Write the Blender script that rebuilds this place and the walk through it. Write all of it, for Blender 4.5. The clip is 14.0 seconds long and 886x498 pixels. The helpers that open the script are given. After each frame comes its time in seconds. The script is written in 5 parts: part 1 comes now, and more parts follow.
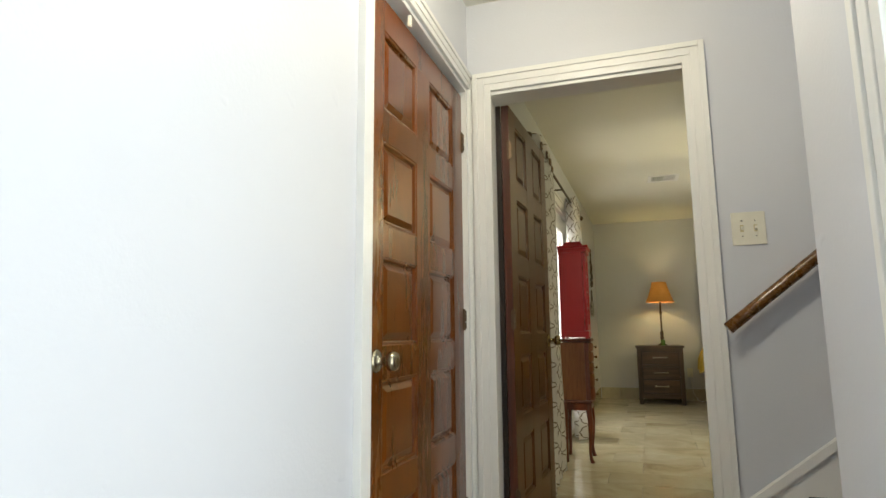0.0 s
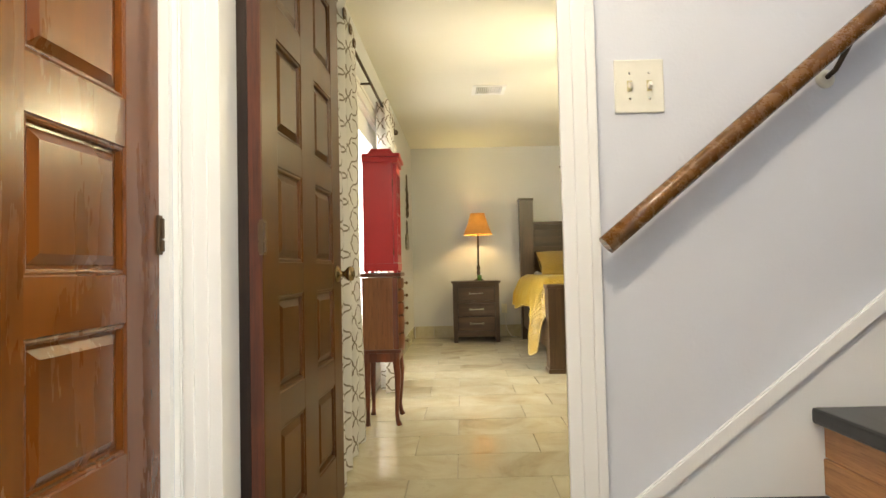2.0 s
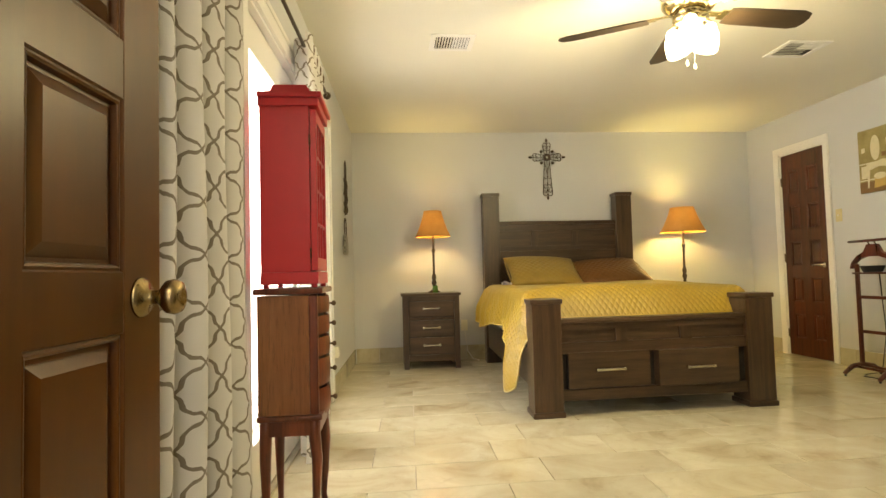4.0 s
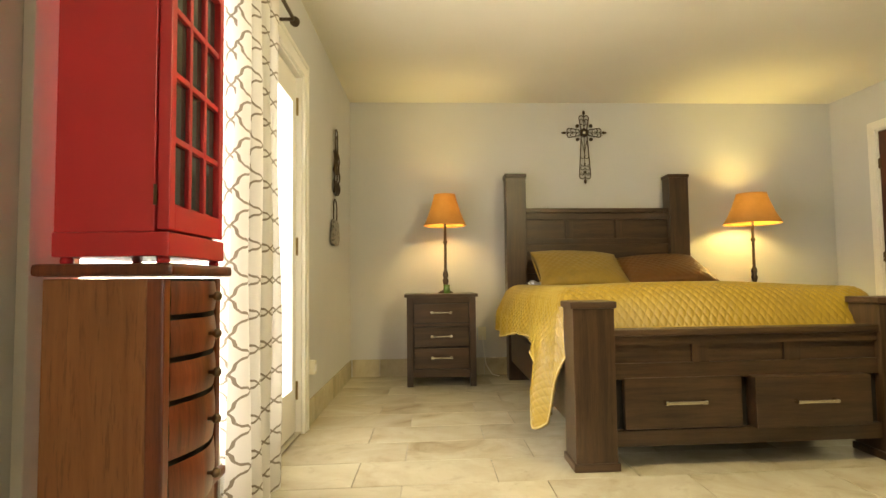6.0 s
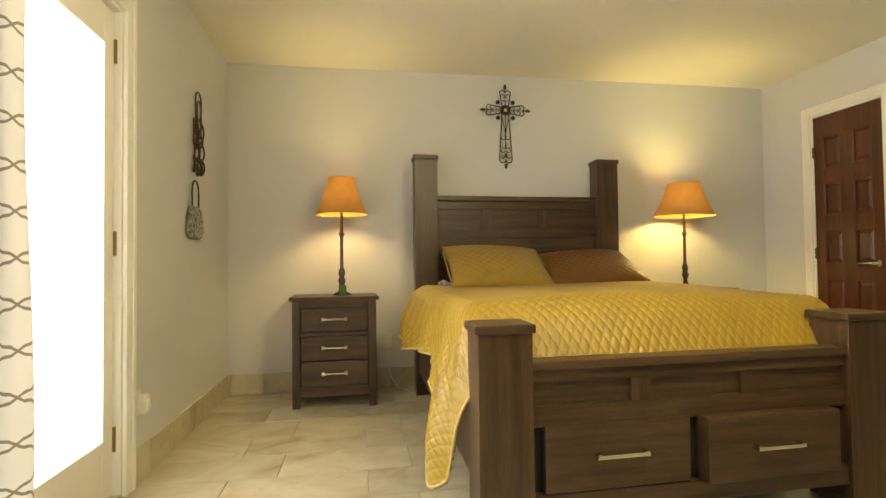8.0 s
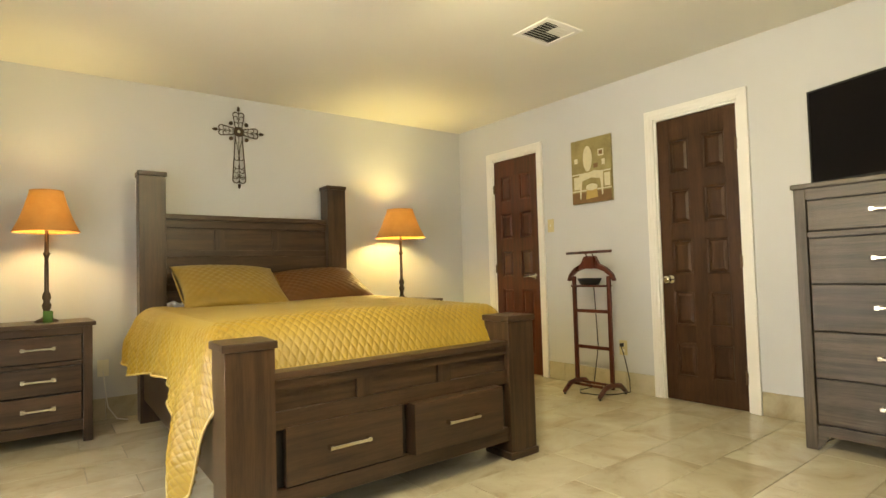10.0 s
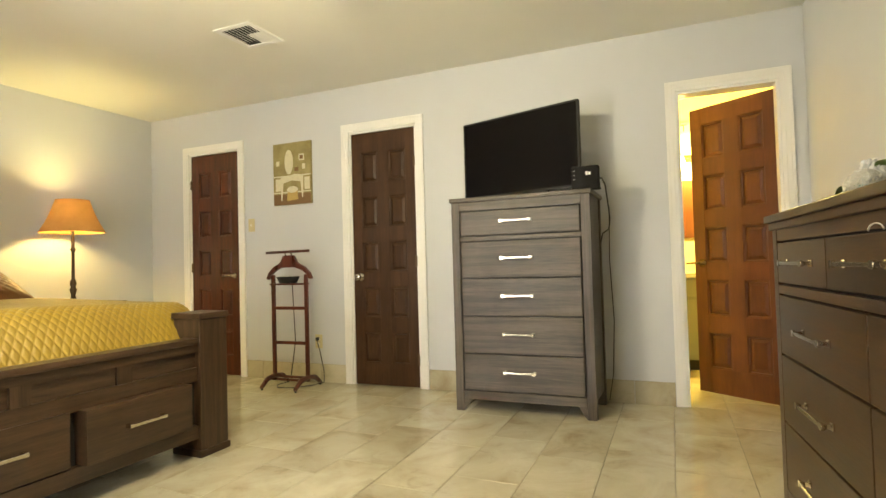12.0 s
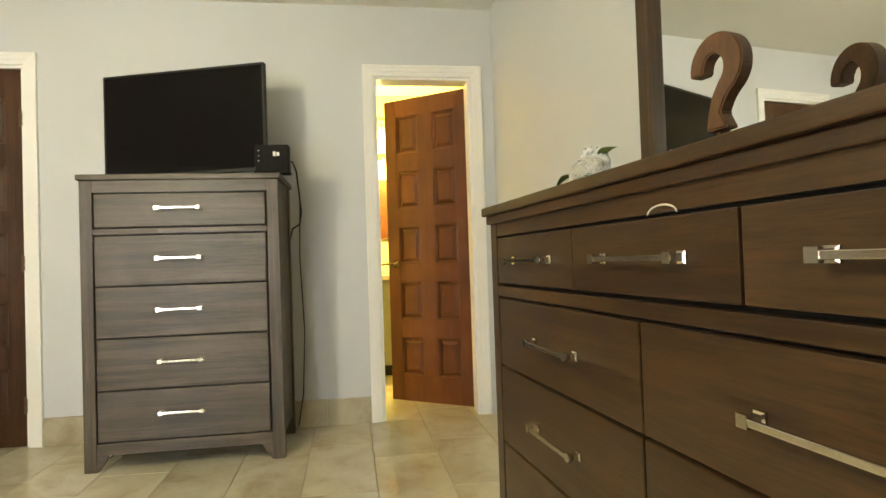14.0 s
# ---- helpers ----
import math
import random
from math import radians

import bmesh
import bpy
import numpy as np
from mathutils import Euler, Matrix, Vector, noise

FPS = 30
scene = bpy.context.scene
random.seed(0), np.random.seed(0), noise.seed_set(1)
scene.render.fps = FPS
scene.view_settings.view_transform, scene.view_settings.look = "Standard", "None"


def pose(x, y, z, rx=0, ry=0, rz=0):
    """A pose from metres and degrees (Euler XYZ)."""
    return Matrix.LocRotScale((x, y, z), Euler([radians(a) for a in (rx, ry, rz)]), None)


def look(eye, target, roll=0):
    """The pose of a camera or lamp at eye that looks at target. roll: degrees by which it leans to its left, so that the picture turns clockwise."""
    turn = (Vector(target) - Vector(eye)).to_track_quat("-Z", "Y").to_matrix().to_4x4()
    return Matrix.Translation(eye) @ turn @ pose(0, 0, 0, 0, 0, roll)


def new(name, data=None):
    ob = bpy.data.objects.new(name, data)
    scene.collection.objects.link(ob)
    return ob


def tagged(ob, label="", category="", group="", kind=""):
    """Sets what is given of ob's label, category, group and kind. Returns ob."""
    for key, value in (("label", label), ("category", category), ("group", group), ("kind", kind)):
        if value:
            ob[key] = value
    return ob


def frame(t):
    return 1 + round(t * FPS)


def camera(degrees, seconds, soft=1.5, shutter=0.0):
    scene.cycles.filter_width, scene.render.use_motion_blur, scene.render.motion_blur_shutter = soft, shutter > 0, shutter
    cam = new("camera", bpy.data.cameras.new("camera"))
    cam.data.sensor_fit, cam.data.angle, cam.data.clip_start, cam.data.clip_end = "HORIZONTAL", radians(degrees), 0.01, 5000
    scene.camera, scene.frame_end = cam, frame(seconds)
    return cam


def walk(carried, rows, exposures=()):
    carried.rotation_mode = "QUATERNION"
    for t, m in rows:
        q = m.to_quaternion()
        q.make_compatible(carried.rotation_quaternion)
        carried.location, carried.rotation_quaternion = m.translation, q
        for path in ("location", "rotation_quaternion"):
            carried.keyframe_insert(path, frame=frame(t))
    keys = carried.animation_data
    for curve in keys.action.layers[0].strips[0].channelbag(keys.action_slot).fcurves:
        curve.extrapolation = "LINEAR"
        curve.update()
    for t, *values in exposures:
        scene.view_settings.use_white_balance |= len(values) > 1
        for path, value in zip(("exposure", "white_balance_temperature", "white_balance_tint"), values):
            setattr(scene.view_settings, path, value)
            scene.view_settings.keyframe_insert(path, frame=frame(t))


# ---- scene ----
cam = camera(76.6, 14.0)
PATH = [
    (0, (0.206, 0.102, 0.932), (-0.412, 1.982, 1.222), -0.5),
    (0.5, (0.202, 0.359, 0.92), (-0.251, 2.285, 1.209), -0.5),
    (1, (0.19, 0.575, 0.885), (-0.059, 2.545, 1.125), -0.7),
    (1.5, (0.193, 0.86, 0.871), (0.112, 2.855, 0.987), -1.3),
    (2, (0.187, 1.138, 0.891), (0.181, 3.137, 0.958), -1.3),
    (2.5, (0.129, 1.439, 0.903), (0.196, 3.437, 0.964), -1.4),
    (3, (0.109, 1.707, 0.901), (0.274, 3.699, 0.959), -1.4),
    (3.5, (0.139, 2.05, 0.903), (0.331, 4.04, 0.967), -1.5),
    (4, (0.173, 2.362, 0.9), (0.357, 4.352, 0.992), -1.5),
    (6.5, (0.404, 3.553, 0.825), (0.494, 5.548, 0.937), -0.6),
    (7, (0.468, 3.74, 0.832), (0.559, 5.737, 0.906), -0.5),
    (7.5, (0.548, 3.918, 0.887), (0.691, 5.912, 0.946), -0.5),
    (8, (0.607, 4.021, 0.929), (0.957, 5.989, 0.984), -0.7),
    (10.5, (0.379, 3.62, 0.972), (1.798, 5.028, 1.049), -1.7),
    (11, (0.324, 3.56, 0.964), (1.929, 4.751, 1.033), -1.6),
    (11.5, (0.293, 3.535, 0.947), (2.025, 4.533, 1.01), -1.5),
    (12, (0.321, 3.521, 0.939), (2.153, 4.32, 0.998), -1.6),
    (12.5, (0.433, 3.526, 0.934), (2.344, 4.114, 0.99), -1.6),
    (13, (0.573, 3.596, 0.945), (2.555, 3.856, 0.993), -1.6),
    (13.5, (0.675, 3.623, 0.935), (2.672, 3.53, 0.98), -1.7),
    (14, (0.925, 3.647, 0.924), (2.905, 3.363, 0.963), -1.9),
]
walk(cam, [(t, look(eye, target, roll)) for t, eye, target, roll in PATH],
     [(0.0, -1.06, 6500, 5), (0.8, -0.76, 6500, 6), (1.6, -0.09, 6750, 9), (2.4, 0.09, 6750, 10), (3.0, 0.10, 6750, 10), (3.5, 0.05, 7350, 10), (4.0, 0.0, 7150, 10), (6.5, -0.08, 7500, 10),
      (8.0, -0.06, 7200, 10), (10.5, 0.16, 6700, 10), (12.5, 0.24, 6400, 9), (14.0, 0.2, 6150, 8)])

# ---- world and light ----
world = bpy.data.worlds.new("world")
scene.world = world
world.use_nodes = True
wn = world.node_tree
sky = wn.nodes.new("ShaderNodeTexSky")
sky.sky_type, sky.sun_disc = "NISHITA", False
sky.sun_elevation, sky.sun_rotation = radians(48), radians(255)
wn.links.new(sky.outputs[0], wn.nodes["Background"].inputs[0])
wn.nodes["Background"].inputs[1].default_value = 0.10


def lamp(name, kind, power, colour, m, size=0.1, size_y=None, spread=180):
    data = bpy.data.lights.new(name, kind)
    data.energy, data.color = power, colour
    if kind == "AREA":
        data.shape, data.size, data.size_y = "RECTANGLE", size, size_y or size
        data.spread = radians(spread)
    elif kind == "SUN":
        data.angle = radians(size)
    else:
        data.shadow_soft_size = size
    ob = new(name, data)
    ob.matrix_world = m
    return ob


WARM = (1.0, 0.76, 0.31)
lamp("sun", "SUN", 2.0, (1.0, 0.95, 0.88), look((0, 0, 9), (3.2, -3.2, 6.2)), 1.0)
# daylight in the two glazed leaves of the garden door
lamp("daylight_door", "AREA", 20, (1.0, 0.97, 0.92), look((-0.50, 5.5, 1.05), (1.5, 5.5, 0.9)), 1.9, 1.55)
# added area lamp in the hall's side doorway, for daylight from an unseen source
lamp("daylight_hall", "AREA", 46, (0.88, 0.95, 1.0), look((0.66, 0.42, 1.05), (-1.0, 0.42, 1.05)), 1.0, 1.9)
# added area lamp high in the closed stairwell as bluish fill, source unseen
lamp("daylight_stairs", "AREA", 31, (0.80, 0.90, 1.0), look((2.9, 1.93, 4.2), (1.2, 2.3, 1.0)), 0.9, 0.9)
lamp("bulb_hall", "POINT", 54, (1.0, 0.89, 0.70), pose(0.12, 1.33, 2.27), 0.06)
lamp("bulb_lamp_west", "POINT", 17, (1.0, 0.76, 0.30), pose(0.596, 8.0, 1.425), 0.06)
lamp("bulb_lamp_east", "POINT", 27, (1.0, 0.79, 0.25), pose(3.25, 8.03, 1.415), 0.07)
for fx, fy in ((0.11, 0.0), (-0.055, 0.095), (-0.055, -0.095)):
    lamp("bulb_fan", "POINT", 25, (1.0, 0.87, 0.50), pose(1.68 + fx, 4.97 + fy, 1.99), 0.045)
for k in range(3):
    lamp("bulb_bath", "POINT", 62, (1.0, 0.79, 0.20), pose(5.76, 3.1 + 0.3 * k, 1.80), 0.05)


# ---- materials ----
class Mat:
    """A small builder for a node material."""

    def __init__(self, name):
        self.m = bpy.data.materials.new(name)
        self.m.use_nodes = True
        self.t = self.m.node_tree
        self.b = self.t.nodes["Principled BSDF"]
        self.c = self.t.nodes.new("ShaderNodeTexCoord").outputs["Object"]

    def node(self, kind, **inputs):
        n = self.t.nodes.new("ShaderNode" + kind)
        for k, v in inputs.items():
            self.put(n.inputs[int(k[1:]) if k[0] == "i" and k[1:].isdigit() else k.replace("_", " ")], v)
        return n

    def put(self, socket, v):
        if isinstance(v, bpy.types.NodeSocket):
            self.t.links.new(v, socket)
        elif isinstance(v, tuple) and len(v) == 3 and socket.type == "RGBA":
            socket.default_value = (*v, 1)
        else:
            socket.default_value = v

    def math(self, op, a, b=0.0, c=0.0):
        n = self.t.nodes.new("ShaderNodeMath")
        n.operation = op
        for i, v in enumerate((a, b, c)):
            self.put(n.inputs[i], v)
        return n.outputs[0]

    def scaled(self, sx, sy, sz, rz=0.0, vec=None):
        n = self.node("Mapping", Vector=vec or self.c)
        n.inputs["Scale"].default_value = (sx, sy, sz)
        n.inputs["Rotation"].default_value = (0, 0, rz)
        return n.outputs[0]

    def noise(self, scale, detail=4.0, rough=0.55, vec=None, distort=0.0):
        return self.node("TexNoise", Vector=vec or self.c, Scale=scale, Detail=detail, Roughness=rough, Distortion=distort).outputs["Fac"]

    def ramp(self, fac, *stops):
        n = self.node("ValToRGB", Fac=fac)
        e = n.color_ramp.elements
        while len(e) < len(stops):
            e.new(0.5)
        for el, (p, col) in zip(e, stops):
            el.position, el.color = p, (*col, 1)
        return n.outputs[0]

    def mix(self, fac, a, b, mode="MIX"):
        n = self.t.nodes.new("ShaderNodeMix")
        n.data_type, n.blend_type = "RGBA", mode
        self.put(n.inputs[0], fac)
        self.put(n.inputs[6], a)
        self.put(n.inputs[7], b)
        return n.outputs[2]

    def bump(self, height, strength=0.2, distance=0.01):
        self.put(self.b.inputs["Normal"], self.node("Bump", Height=height, Strength=strength, Distance=distance).outputs[0])
        return self

    def set(self, **inputs):
        for k, v in inputs.items():
            self.put(self.b.inputs[k.replace("_", " ")], v)
        return self


def paint(name, col, rough=0.55, wear=0.06, relief=0.12, scale=9.0, lumps=0.0):
    k = Mat(name)
    dark = tuple(c * (1 - wear) for c in col)
    big = k.noise(1.3, 3)
    k.set(Base_Color=k.ramp(big, (0.3, dark), (0.7, col)), Roughness=k.math("MULTIPLY_ADD", k.noise(6.0), 0.2, rough - 0.1))
    fine = k.math("ADD", k.noise(scale * 12, 3), k.math("MULTIPLY", k.noise(scale, 5), 1.6))
    if lumps:
        fine = k.math("MULTIPLY_ADD", k.ramp(k.noise(11, 2), (0.70, (0, 0, 0)), (0.76, (1, 1, 1))), lumps, fine)
    k.bump(fine, relief, 0.004)
    return k.m


def wood(name, dark, light, rough=0.4, stretch=(14, 14, 0.9), relief=0.12, vary=0.25, coat=0.0, spec=0.5, pores=0.8):
    """Grain along the axis with the smallest scale."""
    k = Mat(name)
    info = k.node("ObjectInfo").outputs["Random"]
    off = k.node("CombineXYZ", X=k.math("MULTIPLY", info, 17.0), Y=k.math("MULTIPLY", info, 5.0), Z=info).outputs[0]
    add = k.t.nodes.new("ShaderNodeVectorMath")
    k.put(add.inputs[0], k.c)
    k.put(add.inputs[1], off)
    v = k.scaled(*stretch, vec=add.outputs[0])
    g1 = k.noise(1.0, 6, 0.6, v, 0.6)
    g2 = k.noise(7.0, 4, 0.6, v)
    g = k.math("ADD", k.math("MULTIPLY", g1, 0.7), k.math("MULTIPLY", g2, 0.3))
    col = k.ramp(g, (0.40, dark), (0.60, light))
    pore = k.ramp(k.noise(16.0, 3, 0.7, v), (0.34, (0.62, 0.60, 0.58)), (0.46, (1, 1, 1)))
    patch = k.ramp(k.noise(2.3, 4, 0.6, add.outputs[0], 1.0), (0.30, (0.78, 0.77, 0.76)), (0.70, (1.16, 1.15, 1.12)))
    col = k.mix(1.0, k.mix(pores, col, pore, "MULTIPLY"), patch, "MULTIPLY")
    tint = k.math("MULTIPLY_ADD", info, vary, 1 - vary / 2)
    col = k.mix(1.0, col, k.node("CombineColor", Red=tint, Green=tint, Blue=tint).outputs[0], "MULTIPLY")
    k.set(Base_Color=col, Roughness=k.math("MULTIPLY_ADD", g, 0.18, rough - 0.08), Coat_Weight=coat, Coat_Roughness=0.12, Specular_IOR_Level=spec)
    k.bump(g2, relief, 0.003)
    return k.m


def metal(name, col, rough=0.3, worn=0.12):
    k = Mat(name)
    k.set(Base_Color=k.ramp(k.noise(90), (0.3, tuple(c * 0.90 for c in col)), (0.7, col)), Metallic=1.0,
          Roughness=k.math("MULTIPLY_ADD", k.noise(12), worn, rough - worn / 2))
    return k.m


def plain(name, col, rough=0.5, vary=0.12, scale=30.0, relief=0.05, sheen=0.0):
    k = Mat(name)
    k.set(Base_Color=k.ramp(k.noise(scale), (0.3, tuple(c * (1 - vary) for c in col)), (0.7, col)), Roughness=rough, Sheen_Weight=sheen)
    k.bump(k.noise(scale * 5), relief, 0.002)
    return k.m


def glow(name, col, strength):
    k = Mat(name)
    k.set(Base_Color=col, Emission_Color=col, Emission_Strength=strength, Roughness=0.4)
    return k.m


M_WALL = paint("wall_paint_grey", (0.600, 0.612, 0.632), 0.5, 0.04, 0.10)
M_CEIL = paint("ceiling_paint", (0.82, 0.80, 0.71), 0.7, 0.04, 0.16, 14)
M_WHITE = paint("white_gloss_paint", (0.86, 0.85, 0.82), 0.32, 0.06, 0.10, 16)
M_HALLWALL = paint("wall_paint_hall", (0.66, 0.67, 0.71), 0.45, 0.04, 0.14, lumps=2.5)
M_BATHWALL = paint("bath_paint", (0.72, 0.60, 0.30), 0.6)
M_DOOR = wood("door_wood_brown", (0.066, 0.0215, 0.0026), (0.092, 0.0315, 0.0040), 0.33, (5, 5, 0.6), 0.006, 0.12, 0.0, 0.28, 0.1)
M_DOOR_DARK = wood("door_wood_dark", (0.042, 0.0185, 0.008), (0.072, 0.033, 0.0145), 0.42, (18, 18, 1.0), 0.06, 0.2, 0.0, 0.3)
M_DOOR_HALL = wood("door_wood_orange", (0.112, 0.029, 0.0021), (0.150, 0.042, 0.0034), 0.27, (4, 4, 0.6), 0.006, 0.14, 0.35, 0.35, 0.15)
# near-black brown that paints the shade of the gap at the bedroom door hinges
M_HINGE_SHADE = wood("hinge_gap_shade_brown", (0.014, 0.006, 0.003), (0.026, 0.011, 0.005), 0.6, (12, 12, 1.0))
M_DOOR_RED = wood("door_wood_red", (0.052, 0.0115, 0.004), (0.105, 0.024, 0.008), 0.38, (22, 22, 1.1), 0.08, 0.2, 0.1)
M_DOOR_BATH = wood("door_wood_bath", (0.088, 0.025, 0.0060), (0.125, 0.038, 0.0095), 0.42, (6, 6, 0.7), 0.03, 0.12, 0.0, 0.35, 0.2)
M_BED = wood("dark_furniture_wood", (0.034, 0.0180, 0.0092), (0.075, 0.0420, 0.0222), 0.35, (1.2, 26, 26), 0.2, 0.16)
M_BED_V = wood("dark_furniture_wood_upright", (0.034, 0.0180, 0.0092), (0.075, 0.0420, 0.0222), 0.35, (26, 26, 1.2), 0.2, 0.16)
M_DRESS = wood("reddish_furniture_wood", (0.029, 0.0135, 0.0044), (0.066, 0.0335, 0.0120), 0.36, (1.6, 26, 26), 0.2, 0.16, 0.1)
M_DRESS_V = wood("reddish_furniture_wood_upright", (0.029, 0.0135, 0.0044), (0.066, 0.0335, 0.0120), 0.36, (26, 26, 1.6), 0.2, 0.16, 0.1)
M_CHEST = wood("grey_furniture_wood", (0.046, 0.034, 0.024), (0.114, 0.089, 0.065), 0.42, (26, 1.1, 26), 0.25, 0.12)
M_CHEST_V = wood("grey_furniture_wood_upright", (0.046, 0.034, 0.024), (0.114, 0.089, 0.065), 0.42, (26, 26, 1.1), 0.25, 0.12)
# black that paints the shade in gaps, recesses and openings; also the sign's letters
M_GAP = plain("gap_shade_and_letter_black", (0.012, 0.010, 0.009), 0.7)
M_SILVER = metal("polished_nickel", (0.70, 0.66, 0.57), 0.16)
M_BRASS = metal("antique_brass", (0.34, 0.25, 0.12), 0.26)
M_AGED = metal("aged_nickel", (0.40, 0.36, 0.26), 0.24)
M_BRONZE = metal("dark_hinge_metal", (0.16, 0.11, 0.07), 0.4)
M_IRON = metal("dark_iron", (0.10, 0.075, 0.055), 0.5)
M_CHERRY = wood("cherry_wood", (0.10, 0.020, 0.008), (0.21, 0.050, 0.018), 0.3, (18, 18, 1.0), 0.1, 0.2, 0.3)
M_OAK = wood("armoire_side_wood", (0.21, 0.075, 0.024), (0.31, 0.125, 0.045), 0.36, (10, 10, 0.8), 0.08, 0.1, 0.2)
M_VALET = wood("valet_wood", (0.055, 0.010, 0.006), (0.12, 0.022, 0.010), 0.28, (14, 14, 1.0), 0.08, 0.1, 0.4)
M_RAIL = wood("handrail_wood", (0.125, 0.053, 0.010), (0.165, 0.070, 0.014), 0.26, (30, 3, 30), 0.1, 0.1, 0.3, 0.5, 0.2)
M_RED = plain("red_paint", (0.56, 0.026, 0.036), 0.33, 0.10, 6.0, 0.06)
M_TREAD = wood("black_stair_tread", (0.010, 0.009, 0.009), (0.030, 0.027, 0.025), 0.35, (20, 1.2, 20), 0.1, 0.1, 0.2)
M_RISER = wood("orange_stair_riser", (0.30, 0.13, 0.045), (0.48, 0.24, 0.095), 0.4, (18, 1.1, 18), 0.1, 0.15)
M_BLACK = plain("black_plastic", (0.009, 0.009, 0.009), 0.5)
k = Mat("matt_black_plastic")
k.set(Base_Color=k.ramp(k.noise(40), (0.3, (0.006, 0.005, 0.005)), (0.7, (0.010, 0.009, 0.009))), Roughness=0.6, Specular_IOR_Level=0.12)
M_MATT = k.m
k = Mat("tv_screen_black")
k.set(Base_Color=(0.006, 0.005, 0.006), Roughness=0.14, Specular_IOR_Level=0.12)
M_SCREEN = k.m
M_CABLE = plain("black_cable", (0.018, 0.016, 0.015), 0.5)
M_ALMOND = plain("almond_plastic", (0.80, 0.77, 0.65), 0.35, 0.05)
M_PLATE = plain("yellowed_plastic", (0.62, 0.54, 0.30), 0.4, 0.06)
M_SHEET = plain("pale_sheet_cotton", (0.34, 0.34, 0.40), 0.8, 0.25, 22.0, 0.2, 0.3)
M_BOXSPRING = plain("box_spring_fabric", (0.30, 0.30, 0.32), 0.9, 0.1, 60.0, 0.2)
M_PILLOW_A = plain("gold_velvet", (0.27, 0.170, 0.016), 0.55, 0.18, 12.0, 0.1, 0.15)
M_PILLOW_B = plain("bronze_velvet", (0.12, 0.042, 0.0018), 0.45, 0.25, 12.0, 0.1, 0.03)
M_FLOWER = plain("white_petals", (0.88, 0.89, 0.90), 0.8, 0.05, 60.0, 0.05, 0.3)
M_LEAF = plain("green_leaf", (0.20, 0.28, 0.05), 0.5, 0.3)
M_TEAL = plain("teal_vase", (0.14, 0.36, 0.36), 0.3, 0.2)
M_WIRE = plain("white_wire", (0.75, 0.74, 0.70), 0.45)
M_QMARK = wood("rust_painted_wood", (0.070, 0.026, 0.005), (0.15, 0.060, 0.013), 0.55, (9, 9, 3), 0.2, 0.1, 0.0)
M_GROUT = plain("grout", (0.40, 0.36, 0.29), 0.85, 0.2, 20.0, 0.2)
M_OUTSIDE = glow("bright_outdoors", (1.0, 0.98, 0.94), 6.0)
M_GLOBE = glow("lit_fan_glass", (1.0, 0.90, 0.66), 9.0)
M_GLOBE_BATH = glow("lit_bath_glass", (1.0, 0.86, 0.42), 6.0)

k = Mat("quilt_satin_gold")
k.set(Base_Color=k.ramp(k.noise(2.5, 3), (0.3, (0.285, 0.183, 0.013)), (0.7, (0.345, 0.230, 0.020))), Roughness=k.math("MULTIPLY_ADD", k.noise(25), 0.16, 0.34),
      Sheen_Weight=0.10, Sheen_Roughness=0.4, Specular_IOR_Level=0.6)
k.bump(k.math("ADD", k.noise(40, 4), k.noise(260, 2)), 0.10, 0.002)
M_QUILT = k.m
M_HEM = plain("pale_gold_piping", (0.56, 0.44, 0.16), 0.4, 0.1)

k = Mat("stone_floor_tile")
info = k.node("ObjectInfo").outputs["Random"]
add = k.t.nodes.new("ShaderNodeVectorMath")
k.put(add.inputs[0], k.c)
k.put(add.inputs[1], k.node("CombineXYZ", X=k.math("MULTIPLY", info, 31.0), Y=k.math("MULTIPLY", info, 13.0), Z=k.math("MULTIPLY", info, 7.0)).outputs[0])
v = add.outputs[0]
cloud = k.noise(2.6, 6, 0.62, v, 0.8)
vein = k.noise(5.0, 7, 0.7, v, 2.2)
col = k.ramp(cloud, (0.26, (0.33, 0.275, 0.175)), (0.42, (0.465, 0.415, 0.295)), (0.60, (0.54, 0.495, 0.37)), (0.8, (0.61, 0.565, 0.44)))
col = k.mix(k.ramp(vein, (0.56, (0, 0, 0)), (0.72, (0.38, 0.38, 0.38))), col, (0.27, 0.23, 0.165))
tint = k.math("MULTIPLY_ADD", info, 0.16, 0.92)
col = k.mix(1.0, col, k.node("CombineColor", Red=tint, Green=tint, Blue=tint).outputs[0], "MULTIPLY")
k.set(Base_Color=col, Roughness=k.math("MULTIPLY_ADD", k.noise(9, 4, 0.6, v), 0.12, 0.065))
k.bump(k.noise(14, 4, 0.6, v), 0.05, 0.003)
M_TILE = k.m

k = Mat("trellis_curtain_cloth")
uv = k.node("UVMap").outputs[0]
sep = k.node("SeparateXYZ", Vector=uv)
wob = k.math("MULTIPLY_ADD", k.noise(60, 2), 0.004, -0.002)
a = k.math("DIVIDE", k.math("PINGPONG", k.math("ADD", sep.outputs[0], wob), 0.060), 0.060)
b = k.math("DIVIDE", k.math("PINGPONG", k.math("ADD", sep.outputs[1], wob), 0.059), 0.059)
side = k.ramp(k.math("MAXIMUM", a, b), (0.26, (0.46, 0.46, 0.46)), (0.345, (0.345, 0.345, 0.345)), (0.48, (0.24, 0.24, 0.24)), (0.78, (0.185, 0.185, 0.185)), (1.0, (0.0, 0.0, 0.0)))
line = k.math("LESS_THAN", k.math("ABSOLUTE", k.math("SUBTRACT", k.math("MINIMUM", a, b), side)), 0.072)
weave = k.noise(400, 2)
